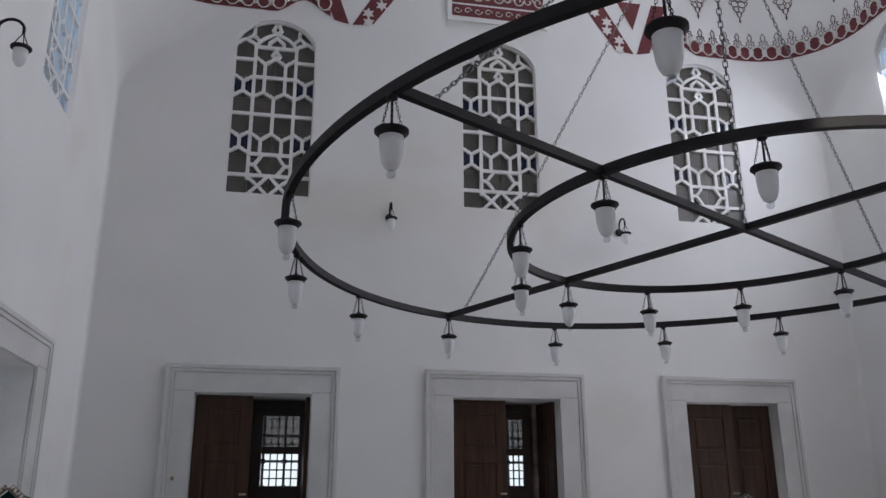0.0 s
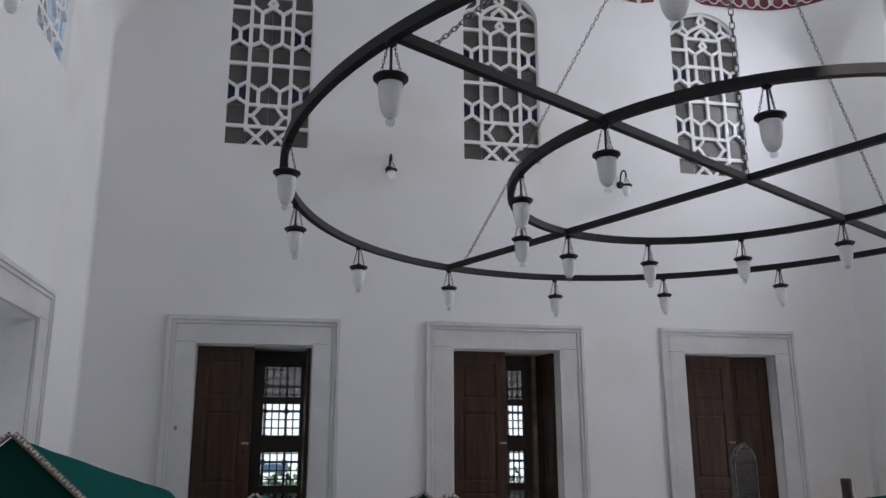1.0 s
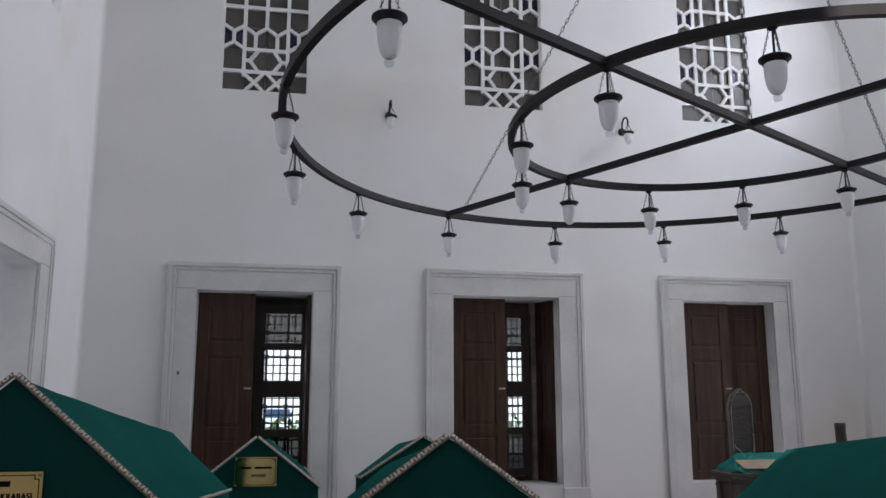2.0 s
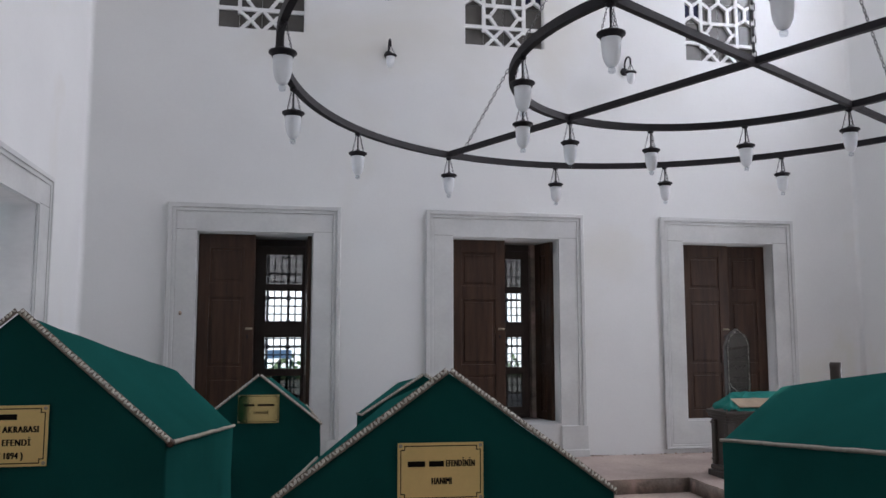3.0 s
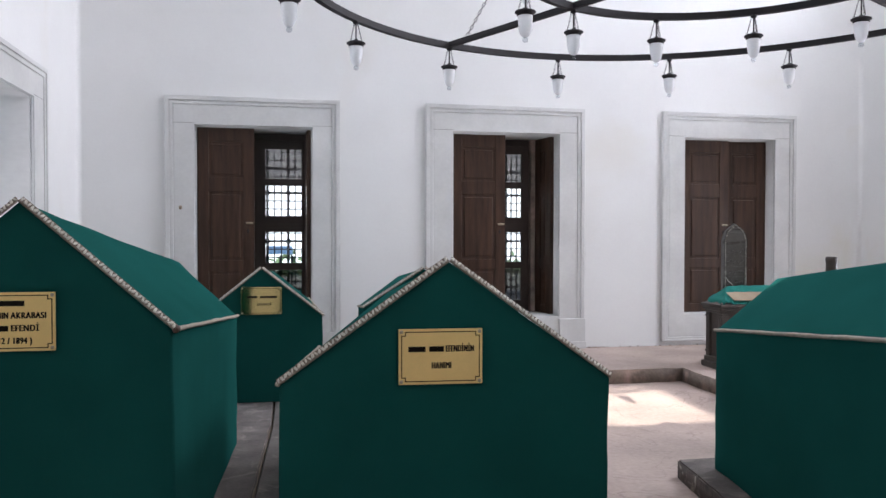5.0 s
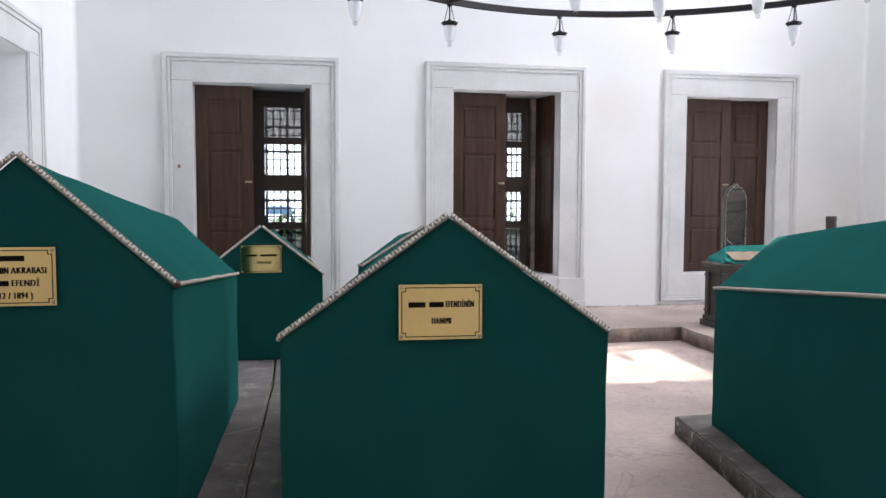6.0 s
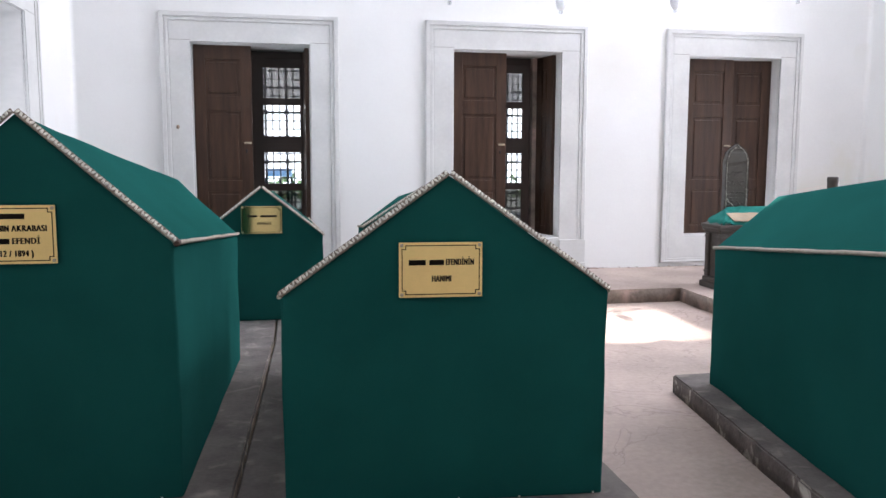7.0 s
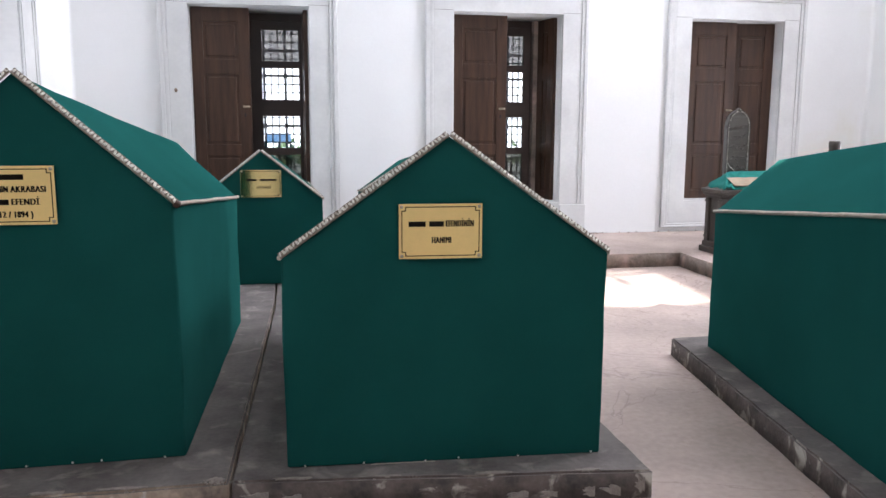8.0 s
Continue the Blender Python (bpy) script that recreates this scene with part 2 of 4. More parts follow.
def arch(x0, x1, z0, spring, top, n=8):
    """A window outline with a slightly pointed arch."""
    c = (x0 + x1) / 2
    pts = [(x0, z0), (x1, z0), (x1, spring)]
    for i in range(1, n):
        t = i / n
        pts.append((c + (x1 - c) * math.cos(t * math.pi / 2), spring + (top - spring) * (0.92 * math.sin(t * math.pi / 2) + 0.08 * t)))
    pts.append((c, top))
    for i in range(n - 1, 0, -1):
        t = i / n
        pts.append((c - (c - x0) * math.cos(t * math.pi / 2), spring + (top - spring) * (0.92 * math.sin(t * math.pi / 2) + 0.08 * t)))
    pts.append((x0, spring))
    return pts


# the planes of the four walls: (u, height, outwards) to the world
FAR = Matrix(((1, 0, 0, 0), (0, 0, 1, YF), (0, 1, 0, 0), (0, 0, 0, 1)))
LEFT = Matrix(((0, 0, -1, XL), (1, 0, 0, 0), (0, 1, 0, 0), (0, 0, 0, 1)))
RIGHT = Matrix(((0, 0, 1, XR), (1, 0, 0, 0), (0, 1, 0, 0), (0, 0, 0, 1)))
NEAR = Matrix(((1, 0, 0, 0), (0, 0, -1, YN), (0, 1, 0, 0), (0, 0, 0, 1)))

# ---- the shell of the room ----
WALL_TOP = 9.4
FIL = 1.1
FAR_DOORS = ((-0.916, 0.323), (1.915, 3.180), (4.776, 5.977))
FAR_FRAMES = ((-1.225, 0.629), (1.594, 3.493), (4.477, 6.268))
FAR_WINS = ((-0.786, 0.195), (2.059, 3.051), (4.909, 5.89))
SIDE_WINS_L = tuple((y - 0.49, y + 0.49) for y in SIDE_Y)
SIDE_WINS_R = tuple((y - 0.11, y + 0.87) for y in SIDE_Y)
SIDE_DOORS = tuple((y - 0.62, y + 0.48) for y in SIDE_Y)


def wall(name, m, u0, u1, doors, wins, label):
    loops = [rect(u0, u1, 0, WALL_TOP)] + [rect(a, b, SILL, DOOR_TOP) for a, b in doors] + [arch(a, b, WIN_Z, SPRING, WIN_TOP) for a, b in wins]
    bm = plate(loops, THICK, m @ Matrix.Translation((0, 0, THICK / 2)))
    return tagged(part(name, bm, PLASTER), label, "wall", kind="structure")


wall("wall_north", FAR, XL + FIL, XR - FIL, FAR_DOORS, FAR_WINS, "white plastered wall with three doors and three upper windows")
wall("wall_west", LEFT, YN + FIL, YF - FIL, SIDE_DOORS, SIDE_WINS_L, "white plastered side wall with daylit windows")
wall("wall_east", RIGHT, YN + FIL, YF - FIL, SIDE_DOORS, SIDE_WINS_R, "white plastered side wall with a bright arched window")
bm = plate([rect(XL + FIL, XR - FIL, 0, WALL_TOP)] + [rect(2.05, 3.06, 4.87, 6.68)], THICK, NEAR @ Matrix.Translation((0, 0, THICK / 2)))
tagged(part("wall_south", bm, PLASTER), "white plastered wall with one high window", "wall", kind="structure")


def corner(name, cx, cy, sx, sy, mat=PLASTER):
    """The corner of the room, sharp below and rounding out into a niche above."""
    bm = bmesh.new()
    rings = []
    zs = [0, 2.0, 4.0, 6.0, 6.2, 6.4, 6.6, 6.8, 7.0, 7.2, 7.4, 7.8, 8.6, WALL_TOP]
    for z in zs:
        t = min(1, max(0, (z - 6.2) / 1.15))
        r = 0.05 + (FIL - 0.08) * t * t * (3 - 2 * t)
        prof = [(-FIL, 0)]
        prof += [(-r + r * math.sin(a), -r + r * math.cos(a)) for a in [k * math.pi / 2 / 12 for k in range(13)]]
        prof += [(0, -FIL), (THICK, -FIL), (THICK, THICK), (-FIL, THICK)]
        rings.append([bm.verts.new((cx + sx * u, cy + sy * w, z)) for u, w in prof])
    n = len(rings[0])
    for a, b in zip(rings, rings[1:]):
        for k in range(n):
            f = bm.faces.new((a[k], a[(k + 1) % n], b[(k + 1) % n], b[k]))
            f.smooth = 0 < k < 13
    bm.faces.new(rings[0])
    bm.faces.new(rings[-1])
    bmesh.ops.recalc_face_normals(bm, faces=bm.faces)
    return tagged(part(name, bm, mat), "white plastered room corner rounding into a niche", "wall", kind="structure")


corner("wall_corner_1", XR, YF, 1, 1, PLASTER_STAINED)
corner("wall_corner_2", XL, YF, -1, 1)
corner("wall_corner_3", XR, YN, 1, -1)
corner("wall_corner_4", XL, YN, -1, -1)

# the dome
bm = bmesh.new()
CX, CY = (XL + XR) / 2, (YN + YF) / 2
rings = []
for i in range(13):
    e = i / 12 * math.pi / 2
    s = max(math.cos(e), 0.02)
    pw = 2 + 5 * (1 - i / 12) ** 2
    ring = []
    for k in range(64):
        a = k * math.tau / 64
        q = (abs(math.cos(a)) ** pw + abs(math.sin(a)) ** pw) ** (-1 / pw)
        ring.append(bm.verts.new((CX + (4.8 + 0.0) * q * s * math.cos(a), CY + 5.05 * q * s * math.sin(a), WALL_TOP + 4.2 * math.sin(e))))
    rings.append(ring)
for a, b in zip(rings, rings[1:]):
    for k in range(64):
        bm.faces.new((a[k], b[k], b[(k + 1) % 64], a[(k + 1) % 64])).smooth = True
bm.faces.new(rings[-1])
outer = bmesh.ops.extrude_face_region(bm, geom=bm.faces[:])
bmesh.ops.translate(bm, vec=(0, 0, 0.6), verts=[v for v in outer["geom"] if isinstance(v, bmesh.types.BMVert)])
tagged(part("ceiling", bm, PLASTER), "white plastered dome", "ceiling", kind="structure")

# frames round the added dome lamps; the dome has no openings behind them
for d in DOME_TURNS:
    c, s = math.cos(radians(d)), math.sin(radians(d))
    m = look((2.55 + 4.27 * c, 4.15 + 4.47 * s, 10.5), (2.55 + 3.27 * c, 4.15 + 3.47 * s, 9.4))
    bm = plate([rect(-0.43, 0.43, -0.58, 0.58), rect(-0.35, 0.35, -0.5, 0.5)], 0.1, m)
    tagged(part("dome_lamp_frame", bm, PLASTER), "unseen plastered frame added round a dome lamp", "window", "dome windows", kind="structure")

# flat roof ring between the walls and the dome
hole = []
for k in range(64):
    a = k * math.tau / 64
    q = (abs(math.cos(a)) ** 7 + abs(math.sin(a)) ** 7) ** (-1 / 7)
    hole.append((CX + 4.7 * q * math.cos(a), CY + 4.95 * q * math.sin(a)))
bm = plate([[(XL - 0.9, YN - 0.9), (XR + 0.9, YN - 0.9), (XR + 0.9, YF + 0.9), (XL - 0.9, YF + 0.9)], hole], 0.2, Matrix.Translation((0, 0, WALL_TOP + 0.095)))
tagged(part("ceiling_ring", bm, PLASTER), "white plastered ledge under the dome", "ceiling", kind="structure")

# floor, platform and outside ground
bm = bmesh.new()
slab(bm, XL - 0.5, XR + 0.5, YN - 0.5, YF + 0.5, -0.2, 0.0)
tagged(part("floor", bm, FLOOR), "worn pinkish cement floor with hairline cracks", "floor", kind="structure")
run = [(XL + 0.01, 7.46)]
for p, q in (((XL + 0.01, 7.46), (3.95, 7.50)), ((3.95, 7.50), (3.86, 4.6))):
    for k in range(1, 61):
        x, y = p[0] + (q[0] - p[0]) * k / 60, p[1] + (q[1] - p[1]) * k / 60
        chip = 0.010 * noise.noise(Vector((x * 9, y * 9, 2))) + 0.016 * min(0, noise.noise(Vector((x * 3, y * 3, 7))))
        run.append((x + (chip if q[0] < 3.9 else 0), y - (chip if q[0] > 3.9 else 0)))
bm = plate([run + [ (XR - 0.01, 4.6), (XR - 0.01, YF - 0.004), (XL + 0.01, YF - 0.004)]], 0.137, Matrix.Translation((0, 0, 0.0705)))
bmesh.ops.bevel(bm, geom=[e for e in bm.edges if all(v.co.z > 0.13 for v in e.verts)], offset=0.007, segments=2, affect="EDGES")
# side faces take the darker step colour, the top keeps the floor's
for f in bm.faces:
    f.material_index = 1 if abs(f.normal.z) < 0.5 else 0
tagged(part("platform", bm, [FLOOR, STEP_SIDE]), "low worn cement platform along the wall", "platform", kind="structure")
bm = bmesh.new()
r = bmesh.ops.create_grid(bm, x_segments=2, y_segments=2, size=600)
bmesh.ops.translate(bm, vec=(0, 0, -0.25), verts=bm.verts)
tagged(part("ground", bm, PAVING), "pale paved courtyard outside the windows", "ground", kind="structure")

# pale slab added outdoors to catch the sun and whiten the panes
bm = bmesh.new()
slab(bm, -40, 50, 46, 46.6, -0.25, 10, 0.05)
tagged(part("backdrop", bm, PLASTER), "added pale backdrop that whitens the view through the windows", "wall", kind="structure")

# crumbs at the foot of the far wall
bm = bmesh.new()
rnd = random.Random(9)
for k in range(70):
    x = rnd.uniform(3.2, 5.6) if k % 3 else rnd.gauss(3.58, 0.05)
    c = Vector((x, YF - abs(rnd.gauss(0, 0.03)) - 0.012, 0.141))
    r = bmesh.ops.create_icosphere(bm, subdivisions=1, radius=rnd.uniform(0.005, 0.014))
    for v in r["verts"]:
        v.co = c + Vector((v.co.x * rnd.uniform(0.7, 1.6), v.co.y, v.co.z * 0.7 + 0.003))
tagged(part("plaster_crumbs", bm, STEP_SIDE), "brown crumbs of plaster at the foot of the wall", "rubble", kind="stuff")


# ---- doors and windows of the far wall ----
def stone_frame(name, m, outer, inner, z0, blocks=1):
    """A moulded marble frame round an opening."""
    root = empty(name, m)
    (a, b), (c, d) = outer, inner
    zt = 2.955
    for i, (inset, proud) in enumerate(((0.0, 0.040), (0.05, 0.030), (0.09, 0.022))):
        w = 0.0505 if i == 0 else 0.0405 if i == 1 else 0
        o = rect(a + inset, b - inset, z0 + inset * 0.6, zt - inset)
        h = rect(a + inset + w, b - inset - w, z0 + (inset + w) * 0.6, zt - inset - w) if w else rect(c, d, SILL, DOOR_TOP)
        bm = plate([o, h], proud + 0.02, Matrix.Translation((0, 0, -proud / 2 + 0.01)))
        bmesh.ops.bevel(bm, geom=[e for e in bm.edges if all(v.co.z < -proud + 0.001 for v in e.verts) and e.calc_face_angle(0) > 1], offset=0.006, segments=2, affect="EDGES")
        part(("outer_moulding", "inner_moulding", "architrave")[i], bm, MARBLE, root)
    for u0, u1 in ((a - 0.012, a + 0.13), (b - 0.13, b + 0.012)) if blocks else ():
        bm = bmesh.new()
        if blocks == 2:
            u0, u1 = (u0, c - 0.004) if u0 < c else (d + 0.004, u1)
            slab(bm, u0, u1, z0 - 0.02, SILL - 0.03, -0.046, 0.004, 0.005)
            slab(bm, u0 - 0.01, u1 + 0.01, z0 - 0.055, z0 + 0.03, -0.056, 0.004, 0.008)
        else:
            slab(bm, u0, u1, z0 - 0.055, z0 + 0.20, -0.058, 0.004, 0.006)
        part("plinth_block", bm, MARBLE, root)
    for u0, u1 in ((a + 0.092, c - 0.002), (d + 0.002, b - 0.092)):
        bm = bmesh.new()
        slab(bm, u0, u1, DOOR_TOP + 0.018, DOOR_TOP + 0.0215, -0.0225, -0.018)
        part("mortar_joint", bm, CEMENT_SIDE, root)
    # lining of the reveal
    bm = plate([rect(c - 0.003, d + 0.003, SILL - 0.003, DOOR_TOP + 0.003), rect(c + 0.005, d - 0.005, SILL + 0.005, DOOR_TOP - 0.005)], THICK - 0.02, Matrix.Translation((0, 0, THICK / 2)))
    part("reveal", bm, MARBLE, root)
    return tagged(root, "moulded grey marble frame round a wall opening", "frame", "marble frames", kind="structure")


for i, (o, c) in enumerate(zip(FAR_FRAMES, FAR_DOORS)):
    f = stone_frame(f"door_frame_{i + 1}", FAR, o, c, 0.19, (1, 2, 0)[i])
    if i == 0:
        bm = bmesh.new()
        lathe(bm, [(0.018, 0.0), (0.017, 0.006), (0.009, 0.010), (0.008, 0.022), (0.003, 0.026)], 10, (0, 0, 0.020))
        bm.transform(Matrix.Translation((-1.066, 1.761, 0)) @ Matrix.Diagonal((1, 1.3, -1, 1)))
        part("shutter_peg", bm, TAN_SIDE, f, "small rusty shutter peg")
for i, c in enumerate(SIDE_DOORS):
    stone_frame(f"window_frame_west_{i + 1}", LEFT, (c[0] - 0.3, c[1] + 0.37), c, 0.19)
    stone_frame(f"window_frame_east_{i + 1}", RIGHT, (c[0] - 0.3, c[1] + 0.28), c, 0.19)


def shutter(width, parent_m, mirror, latched):
    """A panelled wooden shutter, hinged at its own origin, lying along +x (or -x)."""
    root = empty("shutter", parent_m)
    h, s = DOOR_TOP - SILL - 0.02, -1 if mirror else 1
    st = 0.12

    def bx(bm, x0, x1, y0, y1, z0, z1, bev=0.004):
        x0, x1 = sorted((s * x0, s * x1))
        slab(bm, x0, x1, y0, y1, z0, z1, bev)

    rows = [(0.10, 0.54), (0.66, 1.41), (1.57, h - 0.15)]
    bm = bmesh.new()
    bx(bm, 0, st, -0.022, 0.022, 0, h)
    bx(bm, width - st, width, -0.022, 0.022, 0, h)
    for z0, z1 in zip([0] + [r[1] for r in rows], [r[0] for r in rows] + [h]):
        bx(bm, st - 0.002, width - st + 0.002, -0.0205, 0.0205, z0, z1)
    part("stile_and_rail_frame", bm, WOOD, root)
    for z0, z1 in rows:
        bm = bmesh.new()
        bx(bm, st - 0.01, width - st + 0.01, -0.008, 0.008, z0 - 0.01, z1 + 0.01)
        bx(bm, st + 0.03, width - st - 0.03, -0.016, 0.010, z0 + 0.03, z1 - 0.03, 0.007)
        part("panel", bm, WOOD, root)
    if not latched:
        return root
    bm = bmesh.new()
    hx = width - 0.07
    bx(bm, hx - 0.02, hx + 0.055, -0.034, -0.022, 1.056, 1.080, 0.004)
    part("latch", bm, DULL_METAL, root, "small brass latch plate")
    bm = bmesh.new()
    tube(bm, [(s * (hx + 0.0), -0.03, 1.067), (s * hx, -0.055, 1.067), (s * (hx + 0.05), -0.055, 1.067)], 0.007)
    part("latch_handle", bm, DULL_METAL, root, "small brass lever")
    bm = bmesh.new()
    bx(bm, hx - 0.008, hx + 0.012, -0.03, -0.022, 0.96, 1.0, 0.004)
    part("keyhole_plate", bm, IRON, root, "dark keyhole plate")
    return root


def shutter_at(x, y, turn, mirror, width, label):
    ob = shutter(width, pose(x, y, SILL + 0.01, 0, 0, turn), mirror, not mirror)
    return tagged(ob, label, "shutter", "window shutters")


def deep_window(name, c0, c1, left_pane, right_pane):
    """The wooden casement at the outer side of an opening, with its iron grille beyond."""
    root = empty(name, pose(0, YF + 0.62, 0))
    up = Matrix(((1, 0, 0, 0), (0, 0, 1, 0), (0, 1, 0, 0), (0, 0, 0, 1)))
    bm = plate([rect(c0, c1, SILL, DOOR_TOP), rect(c0 + 0.05, c1 - 0.05, SILL + 0.05, DOOR_TOP - 0.08)], 0.09, up)
    part("casing", bm, WOOD_DARK, root)
    mid = (left_pane[1] + right_pane[0]) / 2
    rows = [(0.66, 1.06), (1.14, 1.50), (1.684, 2.042), (2.12, 2.468)]
    for a, b, (p0, p1) in ((c0 + 0.05, mid - 0.004, left_pane), (mid + 0.004, c1 - 0.05, right_pane)):
        loops = [rect(a, b, SILL + 0.055, DOOR_TOP - 0.085)] + [rect(p0, p1, z0, z1) for z0, z1 in rows]
        sash = part("sash", plate(loops, 0.05, Matrix.Translation((0, -0.012, 0)) @ up), WOOD_DARK, root)
        for j, (z0, z1) in enumerate(rows):
            bm = bmesh.new()
            slab(bm, p0 - 0.005, p1 + 0.005, -0.004, 0.0, z0 - 0.005, z1 + 0.005)
            p = part("pane", bm, GLASS if j in (1, 2) else SHADED_PANE if j == 3 else GLASS_DIM, sash)
            p.visible_shadow = False
    bm = bmesh.new()
    n, m = 15, 22
    for k in range(1, n):
        x = c0 + (c1 - c0) * k / n
        t = 0.031 if k % 3 == 0 else 0.016
        beam(bm, (x, 0.24, SILL), (x, 0.24, DOOR_TOP), t, t, up=(0, 1, 0))
    for k in range(1, m):
        z = SILL + (DOOR_TOP - SILL) * k / m
        t = 0.029 if k % 3 == 0 else 0.015
        beam(bm, (c0, 0.243, z), (c1, 0.243, z), t, t)
        for q in range(1, n):
            if q % 3 == 0 and k % 3 == 0:
                x = c0 + (c1 - c0) * q / n
                slab(bm, x - 0.028, x + 0.028, 0.215, 0.27, z - 0.028, z + 0.028, 0.012)
    part("iron_grille", bm, IRON, root, "black iron grille with knuckled crossings")
    return tagged(root, "dark wooden casement window with an iron grille", "window", "lower windows", kind="structure")


for i, ((a, b), lp, rp) in enumerate(zip(FAR_DOORS, ((-0.82, -0.50), (2.0, 2.34), (4.88, 5.28)), ((-0.19, 0.228), (2.61, 2.905), (5.46, 5.87)))):
    deep_window(f"window_{i + 1}", a + 0.006, b - (0.187 if i == 1 else 0.006), lp, rp)
bm = bmesh.new()
slab(bm, FAR_DOORS[1][1] - 0.182, FAR_DOORS[1][1] - 0.004, YF + 0.5, YF + THICK - 0.01, SILL + 0.006, DOOR_TOP - 0.006, 0.01)
tagged(part("trim", bm, STEP_SIDE), "grey stone jamb stop beside the casement", "trim", kind="structure")
YS = YF + 0.14
(a1, b1), (a2, b2), (a3, b3) = FAR_DOORS
shutter_at(a1 + 0.01, YS, 0, False, 0.604, "closed dark brown panelled wooden shutter in a marble frame")
shutter_at(b1 - 0.030, YS, -88.5, True, 0.42, "opened dark brown wooden shutter folded against the reveal")
shutter_at(a2 + 0.01, YS, 0, False, 0.64, "closed dark brown panelled wooden shutter with a brass latch")
shutter_at(b2 - 0.028, YS + 0.01, -77, True, 0.36, "opened dark brown wooden shutter folded against the reveal")
shutter_at(a3 + 0.01, YS - 0.01, 0, False, 0.640, "closed dark brown panelled wooden shutter beside a slate headstone")
shutter_at(b3 - 0.02, YS + 0.02, -7, True, 0.56, "dark brown wooden shutter standing slightly ajar")


# ---- upper lattice windows ----
def lattice(name, m, u0, u1, bright, label):
    """A plaster lattice: two mullions, straight cross bars and hexagon work, with panes behind."""
    root = empty(name, m)
    w, h = u1 - u0, WIN_TOP - WIN_Z
    edge = arch(u0, u1, WIN_Z, SPRING, WIN_TOP)
    bm = bmesh.new()
    BW, BD = 0.042, 0.036
    L, R, M = 0.25, 0.755, 0.5025
    t = (R - L) / 4

    def bar(*pts, bw=BW):
        for (x0, z0), (x1, z1) in zip(pts, pts[1:]):
            q = 0.06 + random.uniform(0, 0.003)
            a, b = Vector((u0 + x0 * w, WIN_Z + z0 * h, q)), Vector((u0 + x1 * w, WIN_Z + z1 * h, q))
            d = (b - a).normalized() * bw * 0.35
            beam(bm, a - d, b + d, bw, BD, up=(0, 0, 1))

    def lump(x, z, r=0.024):
        q = Vector((u0 + x * w, WIN_Z + z * h, 0.06))
        top = [bm.verts.new(q + Vector((r * math.cos(k * math.tau / 8), r * math.sin(k * math.tau / 8), -0.021))) for k in range(8)]
        low = [bm.verts.new(v.co + Vector((0, 0, 0.04))) for v in top]
        bm.faces.new(top[::-1]), bm.faces.new(low)
        for k in range(8):
            bm.faces.new((top[k], top[(k + 1) % 8], low[(k + 1) % 8], low[k]))

    def scalloped(*pts):
        """A slanting run with two small scallops on each stretch."""
        bar(*pts, bw=BW * 0.86)
        for (x0, z0), (x1, z1) in zip(pts, pts[1:]):
            lump(x0 + (x1 - x0) * 0.33, z0 + (z1 - z0) * 0.33, 0.023)
            lump(x0 + (x1 - x0) * 0.70, z0 + (z1 - z0) * 0.70, 0.022)

    def both(draw, *pts):
        """Drawn as given and mirrored about the middle."""
        draw(*pts)
        draw(*[(2 * M - x, z) for x, z in pts])

    # mullions and straight cross bars
    both(bar, (L, 0.085), (L, 0.845))
    bar((0, 0.105), (1, 0.105)), bar((0, 0.445), (1, 0.445))
    bar((L, 0.222), (R, 0.222)), bar((L, 0.660), (R, 0.660)), bar((L, 0.838), (R, 0.838))
    both(bar, (0, 0.760), (L, 0.760))
    # forked stems of the side strips
    for z in (0.285, 0.603):
        both(bar, (L / 2, z - 0.030), (L / 2, z + 0.030))
        for sx in (0.0, L):
            both(scalloped, (L / 2, z + 0.028), (sx, z + 0.062)), both(scalloped, (L / 2, z - 0.028), (sx, z - 0.062))
    # hexagons of the middle
    both(bar, (M - t, 0.222), (M - t, 0.302)), both(scalloped, (M - t, 0.302), (L, 0.338)), both(scalloped, (M - t, 0.302), (M, 0.340))
    bar((M, 0.340), (M, 0.540))
    both(scalloped, (M, 0.540), (M - t, 0.572)), both(scalloped, (M - t, 0.572), (L, 0.545)), both(bar, (M - t, 0.572), (M - t, 0.738))
    both(scalloped, (M - t, 0.738), (L, 0.778)), both(scalloped, (M - t, 0.738), (M, 0.775))
    both(bar, (M, 0.772), (M - 0.045, 0.792), (M, 0.822))
    # the long lozenge and the star at the foot
    both(bar, (L, 0.163), (L + 0.07, 0.163)), both(scalloped, (L + 0.07, 0.163), (M - 0.095, 0.215)), both(scalloped, (L + 0.07, 0.163), (M - 0.095, 0.112))
    for x, z in ((L - 0.01, 0.098), (M - 0.02, 0.098), (L + 0.02, 0.004), (M - 0.02, 0.004)):
        both(scalloped, (M - t, 0.050), (x, z))
    # the head: an inner arch, a smaller one within it, and the cusped outer cells
    both(bar, (L, 0.838), (L + 0.045, 0.872), (L + 0.12, 0.897), (M - 0.06, 0.913), (M, 0.925))
    both(bar, (M - 0.095, 0.838), (M - 0.085, 0.868), (M, 0.900))
    both(bar, (M, 0.922), (M - 0.050, 0.945), (M - 0.028, 0.965), (M, 0.998))
    both(scalloped, (0.005, 0.850), (L / 2 - 0.005, 0.880), (L - 0.005, 0.852))
    both(scalloped, (L / 2 + 0.01, 0.878), (0.215, 0.905), (0.275, 0.880))
    both(scalloped, (0.215, 0.905), (0.225, 0.935), (0.205, 0.962))
    part("lattice", bm, PLASTER, root, "white plaster lattice of hexagons")
